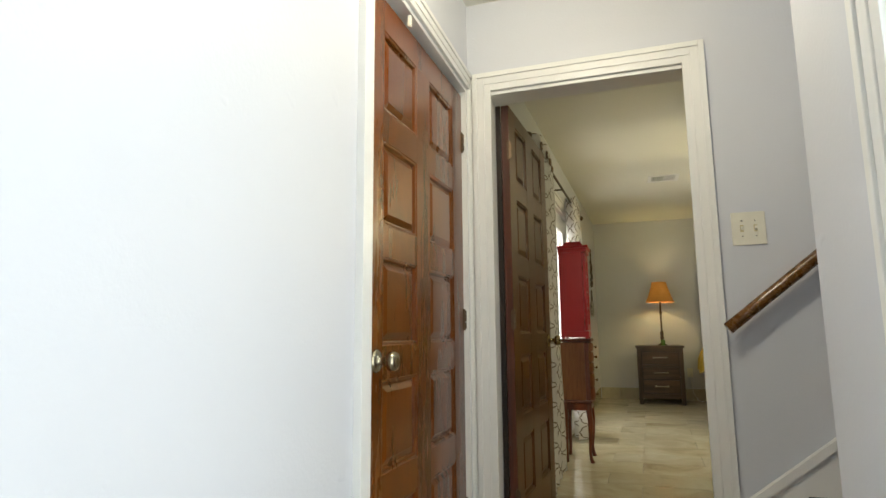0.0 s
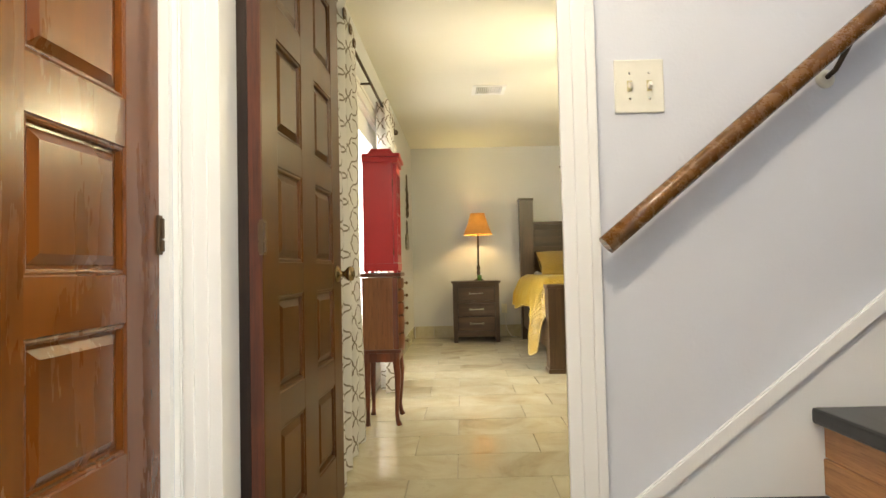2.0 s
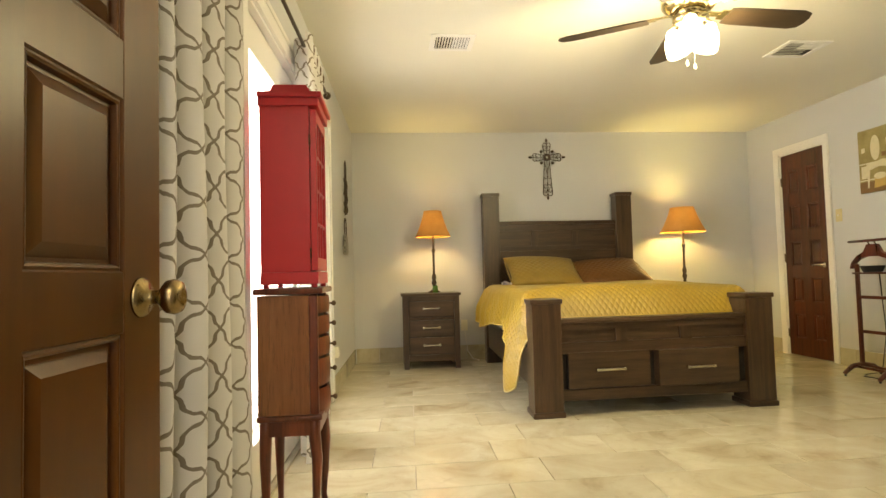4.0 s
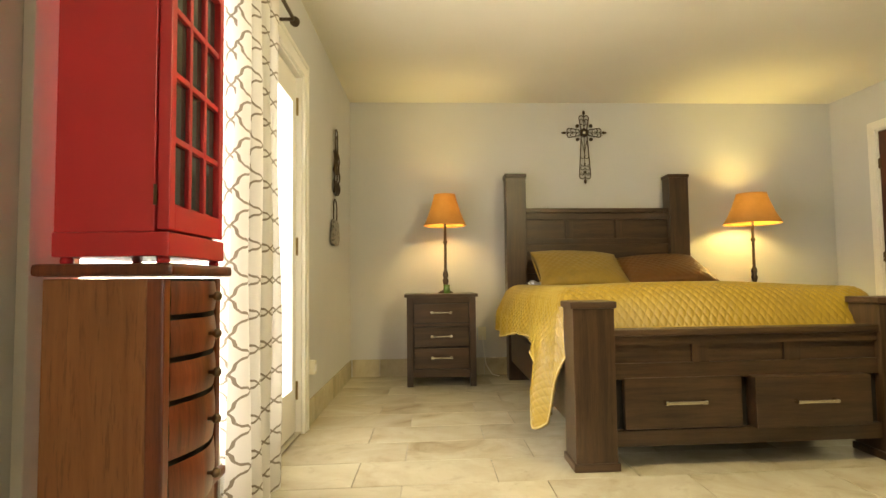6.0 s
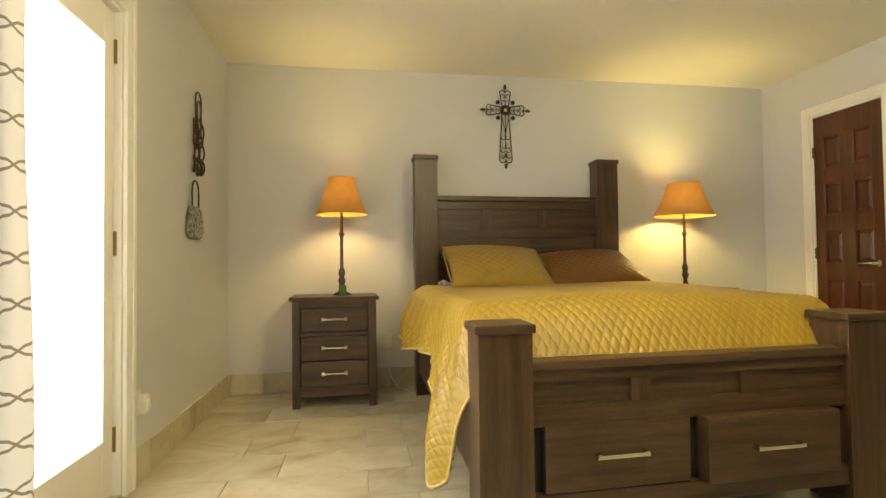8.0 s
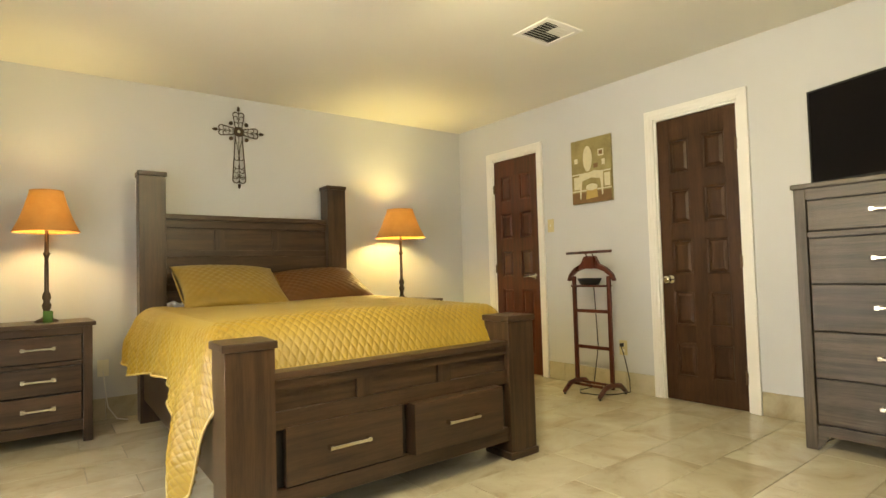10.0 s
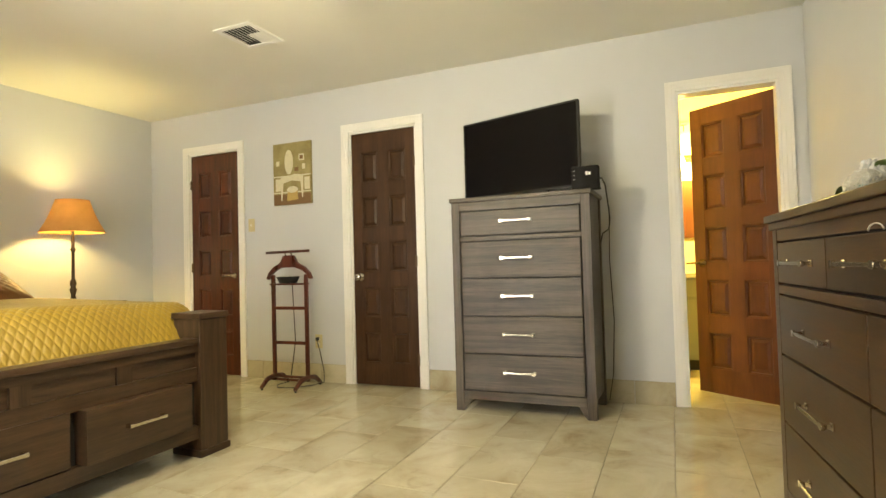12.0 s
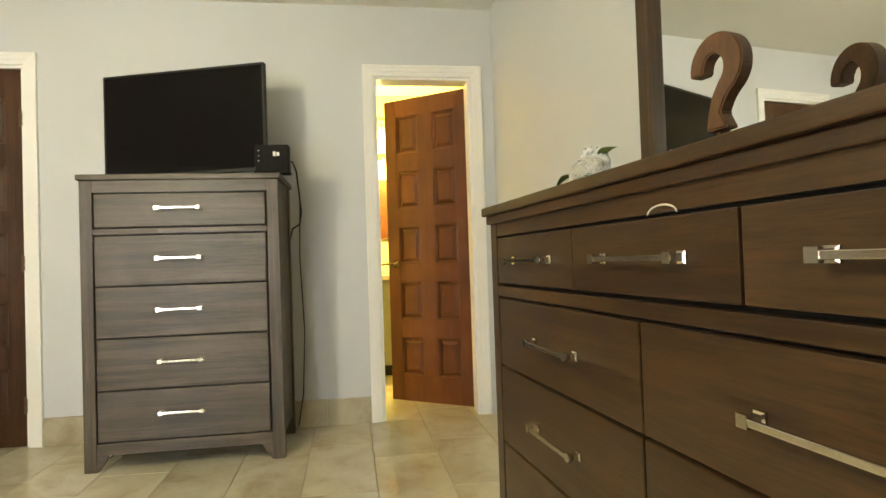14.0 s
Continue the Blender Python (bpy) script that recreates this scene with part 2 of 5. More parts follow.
cloth = k.mix(line, (0.70, 0.68, 0.655), (0.215, 0.18, 0.135))
k.set(Base_Color=cloth, Roughness=0.85, Sheen_Weight=0.2)
k.bump(weave, 0.2, 0.002)
tr = k.node("BsdfTranslucent", Color=k.mix(line, (0.62, 0.61, 0.58), (0.25, 0.22, 0.18)))
mx = k.node("MixShader", Fac=0.15)
k.t.links.new(k.b.outputs[0], mx.inputs[1])
k.t.links.new(tr.outputs[0], mx.inputs[2])
k.t.links.new(mx.outputs[0], k.t.nodes["Material Output"].inputs[0])
M_CURTAIN = k.m
k = Mat("white_lining_cloth")
k.set(Base_Color=k.ramp(k.noise(60), (0.3, (0.76, 0.75, 0.73)), (0.7, (0.80, 0.79, 0.78))), Roughness=0.85)
k.bump(k.noise(300, 2), 0.15, 0.002)
mx = k.node("MixShader", Fac=0.5)
k.t.links.new(k.b.outputs[0], mx.inputs[1])
k.t.links.new(k.node("BsdfTranslucent", Color=(0.78, 0.78, 0.77)).outputs[0], mx.inputs[2])
k.t.links.new(mx.outputs[0], k.t.nodes["Material Output"].inputs[0])
M_LINING = k.m

k = Mat("lamp_shade_cloth")
k.set(Base_Color=k.ramp(k.noise(14, 3), (0.3, (0.44, 0.215, 0.060)), (0.7, (0.50, 0.25, 0.075))), Roughness=0.9)
k.bump(k.noise(300, 2), 0.15, 0.002)
tr = k.node("BsdfTranslucent", Color=(0.40, 0.185, 0.040))
mx = k.node("MixShader", Fac=0.035)
k.t.links.new(k.b.outputs[0], mx.inputs[1])
k.t.links.new(tr.outputs[0], mx.inputs[2])
k.t.links.new(mx.outputs[0], k.t.nodes["Material Output"].inputs[0])
M_SHADE = k.m

k = Mat("clear_glass")
k.set(Base_Color=(1.0, 1.0, 1.0), Roughness=0.02, Transmission_Weight=1.0, IOR=1.45)
M_GLASS = k.m
k = Mat("dark_cabinet_glass")
k.set(Base_Color=k.ramp(k.noise(6), (0.3, (0.020, 0.022, 0.024)), (0.7, (0.05, 0.05, 0.05))), Roughness=0.08)
M_DARKGLASS = k.m
k = Mat("mirror_glass")
k.set(Base_Color=(0.86, 0.88, 0.87), Metallic=1.0, Roughness=0.015)
M_MIRROR = k.m
k = Mat("painted_canvas")
k.set(Base_Color=k.ramp(k.noise(9, 5), (0.3, (0.22, 0.175, 0.06)), (0.7, (0.36, 0.30, 0.13))), Roughness=0.7)
k.bump(k.noise(260, 2), 0.3, 0.002)
M_CANVAS = k.m
M_CANVAS_PALE = plain("canvas_pale_paint", (0.68, 0.63, 0.45), 0.7)
M_CANVAS_BROWN = plain("canvas_brown_paint", (0.20, 0.11, 0.04), 0.7)
M_CANVAS_GOLD = plain("canvas_gold_paint", (0.50, 0.34, 0.10), 0.7)


# ---- mesh helpers ----
def boxes(*bounds, bev=0.0, seg=2):
    """A bmesh of boxes given as (x0, x1, y0, y1, z0, z1)."""
    bm = bmesh.new()
    for x0, x1, y0, y1, z0, z1 in bounds:
        vs = [bm.verts.new((x, y, z)) for x in (x0, x1) for y in (y0, y1) for z in (z0, z1)]
        for q in ((0, 1, 3, 2), (4, 6, 7, 5), (0, 4, 5, 1), (2, 3, 7, 6), (0, 2, 6, 4), (1, 5, 7, 3)):
            bm.faces.new([vs[i] for i in q])
    bmesh.ops.recalc_face_normals(bm, faces=bm.faces)
    if bev:
        bmesh.ops.bevel(bm, geom=bm.edges[:], offset=bev, segments=seg, affect="EDGES", profile=0.6)
    return bm


def lathe(profile, seg=24, centre=(0, 0, 0)):
    """A turned shape round z from (radius, height) pairs."""
    bm = bmesh.new()
    rings = []
    for r, z in profile:
        rings.append([bm.verts.new((centre[0] + r * math.cos(2 * math.pi * i / seg), centre[1] + r * math.sin(2 * math.pi * i / seg), centre[2] + z)) for i in range(seg)])
    for a, b in zip(rings, rings[1:]):
        for i in range(seg):
            bm.faces.new((a[i], a[(i + 1) % seg], b[(i + 1) % seg], b[i])).smooth = True
    bm.faces.new(list(reversed(rings[0])))
    bm.faces.new(rings[-1])
    bmesh.ops.recalc_face_normals(bm, faces=bm.faces)
    return bm


def tube(points, r, seg=8, bm=None, closed=False):
    """A round bar along points; r may be a number or one per point."""
    bm = bm or bmesh.new()
    pts = [Vector(p) for p in points]
    n = len(pts)
    rings = []
    up = Vector((0.13, 0.29, 0.95))
    for i, p in enumerate(pts):
        d = (pts[(i + 1) % n] - pts[i - 1]) if closed else (pts[min(i + 1, n - 1)] - pts[max(i - 1, 0)])
        d.normalize()
        s = d.cross(up)
        if s.length < 0.1:
            s = d.cross(Vector((1, 0, 0)))
        s.normalize()
        u = s.cross(d)
        rr = r[i] if isinstance(r, (list, tuple)) else r
        rings.append([bm.verts.new(p + rr * (math.cos(2 * math.pi * k / seg) * s + math.sin(2 * math.pi * k / seg) * u)) for k in range(seg)])
    pairs = list(zip(rings, rings[1:])) + ([(rings[-1], rings[0])] if closed else [])
    for a, b in pairs:
        for i in range(seg):
            bm.faces.new((a[i], a[(i + 1) % seg], b[(i + 1) % seg], b[i])).smooth = True
    if not closed:
        bm.faces.new(list(reversed(rings[0])))
        bm.faces.new(rings[-1])
    return bm


def grid(nu, nv, fn, uvfn=None):
    """A smooth sheet with the point fn(u, v) for u, v in 0..1."""
    bm = bmesh.new()
    vs = [[bm.verts.new(fn(i / nu, j / nv)) for j in range(nv + 1)] for i in range(nu + 1)]
    lay = bm.loops.layers.uv.new("UVMap") if uvfn else None
    for i in range(nu):
        for j in range(nv):
            fc = bm.faces.new((vs[i][j], vs[i + 1][j], vs[i + 1][j + 1], vs[i][j + 1]))
            fc.smooth = True
            if lay:
                for lp, (a, b) in zip(fc.loops, ((i, j), (i + 1, j), (i + 1, j + 1), (i, j + 1))):
                    lp[lay].uv = uvfn(a / nu, b / nv)
    return bm


def extruded(outline, depth, bev=0.0):
    """A flat outline of (x, z) points made thick along y, from 0 to depth."""
    bm = bmesh.new()
    a = [bm.verts.new((x, 0, z)) for x, z in outline]
    b = [bm.verts.new((x, depth, z)) for x, z in outline]
    n = len(a)
    bm.faces.new(a)
    bm.faces.new(list(reversed(b)))
    for i in range(n):
        bm.faces.new((a[i], b[i], b[(i + 1) % n], a[(i + 1) % n]))
    bmesh.ops.recalc_face_normals(bm, faces=bm.faces)
    if bev:
        bmesh.ops.bevel(bm, geom=bm.edges[:], offset=bev, segments=2, affect="EDGES")
    return bm


def moved(bm, m):
    bm.transform(m)
    return bm


def part(name, bm, material, parent=None, label="", m=None):
    me = bpy.data.meshes.new(name)
    bm.to_mesh(me)
    bm.free()
    me.materials.append(material)
    ob = new(name, me)
    if parent:
        ob.parent = parent
    if m:
        ob.matrix_basis = m
    return tagged(ob, label)


def thing(name, label, category, m=None, group="", kind=""):
    ob = new(name)
    ob.empty_display_size = 0.1
    if m:
        ob.matrix_basis = m
    return tagged(ob, label, category, group, kind)


def structure(name, bm, material, label, category, m=None):
    return tagged(part(name, bm, material, None, "", m), label, category, "", "structure")


# ---- the shell ----
H = 2.43
NW = pose(-0.225, 8.32, 0, 0, 0, -1.9)          # the garden wall runs south from this corner, slightly askew
WIN0, WIN1, WINT = -3.86, -1.80, 2.0             # opening of the garden door along that wall
structure("wall_west", boxes((-0.14, 0, WIN1, 0.14, 0, H), (-0.14, 0, WIN0, WIN1, WINT, H), (-0.14, 0, -5.78, WIN0, 0, H)), M_WALL,
          "pale grey painted plaster wall with a glazed garden door", "wall", NW)
structure("wall_north", boxes((-0.24, 4.215, 8.32, 8.46, 0, H)), M_WALL, "pale grey painted plaster wall behind the bed", "wall")
D1, D2, D3, DT, BT = (7.21, 7.815), (5.425, 6.036), (2.980, 3.555), 2.048, 2.012
structure("wall_east", boxes((4.215, 4.335, D1[1], 8.46, 0, H), (4.215, 4.335, *D1, DT, H), (4.215, 4.335, D2[1], D1[0], 0, H), (4.215, 4.335, *D2, DT, H),
                             (4.215, 4.335, D3[1], D2[0], 0, H), (4.215, 4.335, *D3, BT, H), (4.215, 4.335, 2.60, D3[0], 0, H)), M_WALL,
          "pale grey painted wall with three doorways", "wall")
SOUTH = pose(0.50, 2.572, 0, 0, 0, 4.17)
structure("wall_south", boxes((0.0, 3.72, -0.12, 0.0, 0, H)), M_WALL, "pale grey painted wall behind the dresser", "wall", SOUTH)
OX0, OX1, OT = -0.357, 0.511, 2.008
structure("wall_entry", boxes((-0.56, OX0, 2.445, 2.57, 0, H), (OX0, OX1, 2.445, 2.57, OT, H), (OX1, 4.0, 2.445, 2.57, 0, 5.0)), M_HALLWALL,
          "pale lilac-grey painted wall with the bedroom doorway", "wall")
structure("ceiling", boxes((-0.6, 4.34, 2.57, 8.46, H, H + 0.1)), M_CEIL, "off-white plaster bedroom ceiling", "ceiling")
structure("ceiling_hall", boxes((-0.6, 0.70, -2.2, 2.445, H, H + 0.1)), M_CEIL, "white plaster hall ceiling", "ceiling")
structure("ceiling_stairs", boxes((0.70, 4.0, 1.2, 2.445, 5.0, 5.1)), M_CEIL, "white ceiling over the stairs", "ceiling")
structure("wall_closet", boxes((-0.56, -0.44, -2.2, 1.435, 0, H), (-0.56, -0.44, 1.435, 2.43, 2.015, H), (-0.56, -0.44, 2.43, 2.445, 0, H)), M_HALLWALL,
          "white painted hall wall beside the closet door", "wall")
structure("wall_closet_back", boxes((-0.62, -0.56, 1.3, 2.445, 0, H)), M_HALLWALL, "plain wall closing the closet", "wall")
structure("wall_stair_side", boxes((0.573, 0.70, 0.985, 1.407, 0, 5.0), (0.573, 0.70, -0.15, 0.985, 2.03, 5.0), (0.573, 0.70, -2.2, -0.15, 0, 5.0), (0.70, 4.0, 1.287, 1.407, 0, 5.0)), M_HALLWALL,
          "pale grey painted wall with a corner at the stairs", "wall")
# unseen box of walls, added only to close the side doorway
structure("wall_side_room", boxes((2.6, 2.7, -1.0, 1.287, 0, H), (0.70, 2.6, -1.1, -1.0, 0, H), (0.70, 2.7, -1.1, 1.287, H, H + 0.1)), M_HALLWALL, "plain unseen walls closing off the side doorway", "wall")
structure("wall_stair_end", boxes((4.0, 4.1, 1.287, 2.57, 0, 5.0)), M_HALLWALL, "plain wall at the head of the stairs", "wall")
structure("wall_hall_end", boxes((-0.56, 0.70, -2.3, -2.2, 0, H)), M_HALLWALL,
          "plain wall at the end of the hall", "wall")
structure("wall_bath", boxes((6.0, 6.1, 2.3, 4.9, 0, H), (4.335, 6.0, 2.3, 2.4, 0, H), (4.335, 6.0, 4.8, 4.9, 0, H)), M_BATHWALL, "warm cream bathroom walls", "wall")
structure("ceiling_bath", boxes((4.335, 6.1, 2.3, 4.9, H, H + 0.1)), M_BATHWALL, "warm cream bathroom ceiling", "ceiling")
structure("wall_closets", boxes((4.45, 4.5, 5.2, 8.4, 0, H)), M_WALL, "plain wall closing the closets", "wall")
structure("ground", boxes((-60, 60, -60, 60, -0.30, -0.25)), M_GROUT, "pale ground outside the house", "ground")
structure("backdrop", boxes((-0.98, -0.93, 3.2, 12.0, -0.245, 4.0)), M_OUTSIDE, "blank bright daylight outside the garden door", "backdrop")
floor = structure("floor", boxes((-0.7, 6.1, 2.3, 8.5, -0.12, -0.006), (-0.7, 4.1, -2.3, 2.3, -0.12, -0.0055)), M_GROUT, "beige stone tile floor with narrow grout joints", "floor")


# ---- doors ----
PANEL_Z = [(1.625 - 0.3625 * i, 1.870 - 0.3625 * i) for i in range(5)]


def panel_door(name, label, w, material, m, knob_side, knob_kind="knob", h=1.98, t=0.036, hinges=True, hinge_out=False, rows=PANEL_Z, knob_z=0.865, cols=None, knob_in=0.065, lever_out=False):
    """A ten-panel door; local x runs from the hinge edge to the free edge, its faces look along y."""
    door = thing(name, label, "door", m, "", "structure")
    st, mid = 0.115 * w / 0.8, 0.14 * w / 0.8
    pw = (w - 2 * st - mid) / 2
    cols = cols or ((st, st + pw), (st + pw + mid, w - st))
    part("stile", boxes((0, cols[0][0], 0, t, 0.006, h), bev=0.002), material, door)
    part("stile", boxes((cols[1][1], w, 0, t, 0.006, h), bev=0.002), material, door)
    part("mullion", boxes((cols[0][1], cols[1][0], 0.0005, t - 0.0005, rows[4][0], rows[0][1])), material, door)
    edges = [0.006] + [z for lo, hi in reversed(rows) for z in (lo, hi)] + [h]
    for z0, z1 in zip(edges[0::2], edges[1::2]):
        part("rail", boxes((cols[0][0], cols[1][1], 0.001, t - 0.001, z0, z1)), material, door)
    for x0, x1 in cols:
        for z0, z1 in rows:
            bm = bmesh.new()
            for face, s in ((0.0, 1), (t, -1)):
                rings = []
                for inset, deep in ((0, 0.0012), (0.003, 0.0045), (0.007, 0.0035), (0.011, 0.0050), (0.013, 0.0140), (0.019, 0.0140), (0.021, 0.0125), (0.036, 0.0055), (0.038, 0.0045)):
                    y = face + s * deep
                    rings.append([bm.verts.new((x, y, z)) for x, z in ((x0 + inset, z0 + inset), (x1 - inset, z0 + inset), (x1 - inset, z1 - inset), (x0 + inset, z1 - inset))])
                for a, b in zip(rings, rings[1:]):
                    for i in range(4):
                        bm.faces.new((a[i], a[(i + 1) % 4], b[(i + 1) % 4], b[i]))
                bm.faces.new(rings[-1])
            bmesh.ops.recalc_face_normals(bm, faces=bm.faces)
            part("panel", bm, material, door)
    if knob_kind == "knob":
        for s, y in ((-1, 0.0), (1, t)):
            bm = lathe([(0.033, 0), (0.033, 0.004), (0.026, 0.010), (0.012, 0.014), (0.011, 0.030), (0.018, 0.036), (0.027, 0.044), (0.029, 0.054), (0.025, 0.064), (0.012, 0.069), (0.004, 0.067)], 24)
            moved(bm, pose(w - knob_in, y, knob_z, -90 * s))
            part("knob", bm, knob_side, door, "round metal door knob")
    else:
        for s, y in ((-1, 0.0), (1, t)):
            bm = moved(lathe([(0.028, 0), (0.028, 0.006), (0.012, 0.012), (0.010, 0.045)], 20), pose(w - 0.06, y, 0.90, -90 * s))
            q = -1 if lever_out else 1
            tube([(w - 0.06, y + s * 0.042, 0.90), (w - 0.06 - 0.04 * q, y + s * 0.046, 0.902), (w - 0.06 - 0.10 * q, y + s * 0.044, 0.898)], [0.009, 0.008, 0.006], 8, bm)
            part("lever", bm, knob_side, door, "slim metal lever handle")
    if hinges:
        face = t if hinge_out else 0.0
        for z in (0.22, 0.98, 1.76):
            part("hinge", boxes((-0.012, 0.012, face - 0.006, face + 0.006, z - 0.045, z + 0.045), (-0.007, 0.005, face - 0.011, face + 0.011, z - 0.038, z - 0.012), (-0.007, 0.005, face - 0.011, face + 0.011, z - 0.008, z + 0.038), bev=0.002), M_BRONZE, door, "dark metal hinge")
    return door


def casing(name, label, lo, hi, top, m, wid=0.078, thick=0.018, depth=0.125, feet=0.0, left=None, right=None, over=0.0, under=0.0):
    """Stepped trim round an opening; local x along the wall, -y out of the wall, with the jamb lining behind."""
    trim = thing(name, label, "door frame", m, "", "structure")
    wl, wr = (left or wid), (right or wid)

    def upright(x, s, w0):
        prof = ((0, w0 * 0.36, 0.013), (w0 * 0.36, w0 * 0.74, 0.0165), (w0 * 0.74, w0, thick * 1.25))
        return boxes(*[(min(x + s * a, x + s * b), max(x + s * a, x + s * b), -th, 0, feet, top + b * wid / w0) for a, b, th in prof], bev=0.002, seg=2)

    part("side_trim", upright(lo, -1, wl), M_WHITE, trim)
    part("side_trim", upright(hi, 1, wr), M_WHITE, trim)
    part("head_trim", boxes((lo, hi, -0.013, 0, top, top + wid * 0.36), (lo - wl * 0.36, hi + wr * 0.36, -0.0165, 0, top + wid * 0.36, top + wid * 0.74),
                            (lo - wl * 0.74, hi + wr * 0.74, -thick * 1.25, 0, top + wid * 0.74, top + wid), bev=0.002, seg=2), M_WHITE, trim)
    hi += over
    lo -= under
    part("jamb", boxes((lo, lo + 0.016, 0.001, depth, 0, top), (hi - 0.016, hi, 0.001, depth, 0, top), (lo + 0.016, hi - 0.016, 0.001, depth, top - 0.016, top)), M_WHITE, trim)
    return trim


casing("door_frame_bedroom", "white painted stepped wooden door frame", OX0 + 0.026, 0.462, OT - 0.012, pose(0, 2.445, 0), 0.084, left=0.082, over=0.0485, under=0.026)
casing("door_frame_bedroom_inside", "white painted door frame on the bedroom side", -OX1, -OX0, OT, pose(0, 2.57, 0, 0, 0, 180), 0.06, depth=0.001, right=0.05)
strike = thing("strike_plate", "", "", pose(OX1 - 0.016, 2.54, 0.892))
part("plate", boxes((-0.002, 0.0, -0.013, 0.020, -0.030, 0.030), bev=0.001), M_BRASS, strike)
# black slab on the plate stands for the shade in its hole
part("latch_hole", boxes((-0.0026, -0.0022, -0.006, 0.009, -0.013, 0.013)), M_GAP, strike, "black patch for the shade in the latch opening")
part("lip", tube([(-0.001, 0.018, -0.014), (-0.006, 0.026, 0.0), (-0.001, 0.018, 0.014)], 0.004, 6), M_BRASS, strike)
for z in (-0.023, 0.023):
    part("screw", moved(lathe([(0.004, 0.0), (0.0035, 0.001), (0.001, 0.0012)], 10), pose(-0.002, 0.002, z, 0, -90)), M_SILVER, strike)
tagged(strike, "worn dark metal strike plate on the white door jamb", "strike plate")
# added strip fills the hinge gap and carries its shade as colour
hinge_strip = part("hinge_strip", boxes((OX0 - 0.02, -0.3225, 2.5935, 2.600, 0.0, 1.985)), M_HINGE_SHADE)
tagged(hinge_strip, "near-black strip standing for the shade in the gap behind the door hinges", "trim", "", "structure")
bdoor = panel_door("door_bedroom", "open dark brown ten-panel wooden door", 0.80, M_DOOR, pose(-0.318, 2.585, 0, 0, 0, 86.2) @ pose(0, -0.036, 0), M_BRASS,
                   rows=[(1.641 - 0.3625 * i, 1.912 - 0.3625 * i) for i in range(5)], knob_z=0.876)
part("hinge_edge", boxes((-0.003, 0.0, 0.001, 0.035, 0.01, 1.975)), M_DOOR_RED, bdoor, "reddish bare wood edge")
casing("door_frame_closet", "white painted wooden frame of the closet door", 1.435, 2.43, 2.015, pose(-0.44, 0, 0, 0, 0, 90), 0.068, left=0.075, right=0.0145)
panel_door("door_closet", "closed orange-brown ten-panel wooden closet door", 0.958, M_DOOR_HALL, pose(-0.498, 2.412, 0, 0, 0, -91.2), M_AGED, hinge_out=True,
           rows=[(1.613 - 0.361 * i, 1.877 - 0.361 * i) for i in range(5)], knob_z=0.850, cols=((0.128, 0.400), (0.525, 0.795)), knob_in=0.118)
latch = part("door_catch", boxes((-0.436, -0.424, 1.70, 1.715, 1.925, 1.965), bev=0.003), M_ALMOND)
tagged(latch, "small cream plastic catch at the closet door head", "door catch")
for nm, (lo, hi) in (("door_frame_corner", D1), ("door_frame_middle", D2), ("door_frame_bathroom", D3)):
    casing(nm, "white painted wooden door frame", -hi, -lo, BT if lo == D3[0] else DT, pose(4.215, 0, 0, 0, 0, -90), 0.066, 0.015, 0.12)
panel_door("door_corner", "closed red-brown ten-panel wooden door with a lever", 0.567, M_DOOR_RED, pose(4.222, D1[1] - 0.019, 0, 0, 0, -90), M_SILVER, "lever", 2.027)
panel_door("door_middle", "closed dark brown ten-panel wooden closet door", 0.572, M_DOOR_DARK, pose(4.258, D2[0] + 0.019, 0, 0, 0, 90), M_SILVER, "knob", 2.027, hinge_out=True)
panel_door("door_bathroom", "half-open red-brown ten-panel wooden bathroom door", 0.60, M_DOOR_BATH, pose(4.335, D3[0] + 0.005, 0.006, 0, 0, 55) @ pose(0, -0.036, 0), M_BRASS, "lever", 1.982, lever_out=True)


# ---- garden door ----
def garden_leaf(name, lo, hi, hinge_at):
    leaf = thing(name, "white painted garden door with one tall glass pane", "glass door", NW, "", "structure")
    x0, x1 = -0.075, -0.030
    g0, g1, b, t = lo + 0.105, hi - 0.088, 0.25, 1.83
    part("door_frame", boxes((x0, x1, lo, g0, 0.02, 1.98), (x0, x1, g1, hi, 0.02, 1.98), (x0, x1, g0, g1, 0.02, b), (x0, x1, g0, g1, t, 1.98), bev=0.003), M_WHITE, leaf)
    part("glazing_bead", boxes((x1 - 0.004, x1 + 0.006, g0 - 0.012, g0 + 0.008, b, t), (x1 - 0.004, x1 + 0.006, g1 - 0.008, g1 + 0.012, b, t),
                               (x1 - 0.004, x1 + 0.006, g0, g1, b - 0.012, b + 0.008), (x1 - 0.004, x1 + 0.006, g0, g1, t - 0.008, t + 0.012), bev=0.002), M_WHITE, leaf)
    pane = part("pane", boxes((x0 + 0.018, x0 + 0.024, g0, g1, b, t)), M_GLASS, leaf, "clear glass pane")
    pane.visible_shadow = False
    for z in (0.24, 1.03, 1.82):
        part("hinge", boxes((x1, x1 + 0.012, hinge_at - 0.012, hinge_at + 0.012, z - 0.05, z + 0.05), bev=0.002), M_BRASS, leaf, "brass hinge")
    return leaf


garden_leaf("glass_door_1", WIN0 + 0.02, -2.845, WIN0 + 0.01)
leaf = garden_leaf("glass_door_2", -2.835, WIN1 - 0.02, WIN1 - 0.012)
part("door_knob", moved(lathe([(0.026, 0), (0.026, 0.006), (0.011, 0.012), (0.011, 0.03), (0.024, 0.04), (0.027, 0.052), (0.018, 0.062), (0.004, 0.063)], 20), pose(-0.03, -2.775, 0.90, 0, 90)), M_BRASS, leaf, "round brass knob")
trim = thing("garden_door_frame", "white painted frame round the garden door", "door frame", NW, "", "structure")
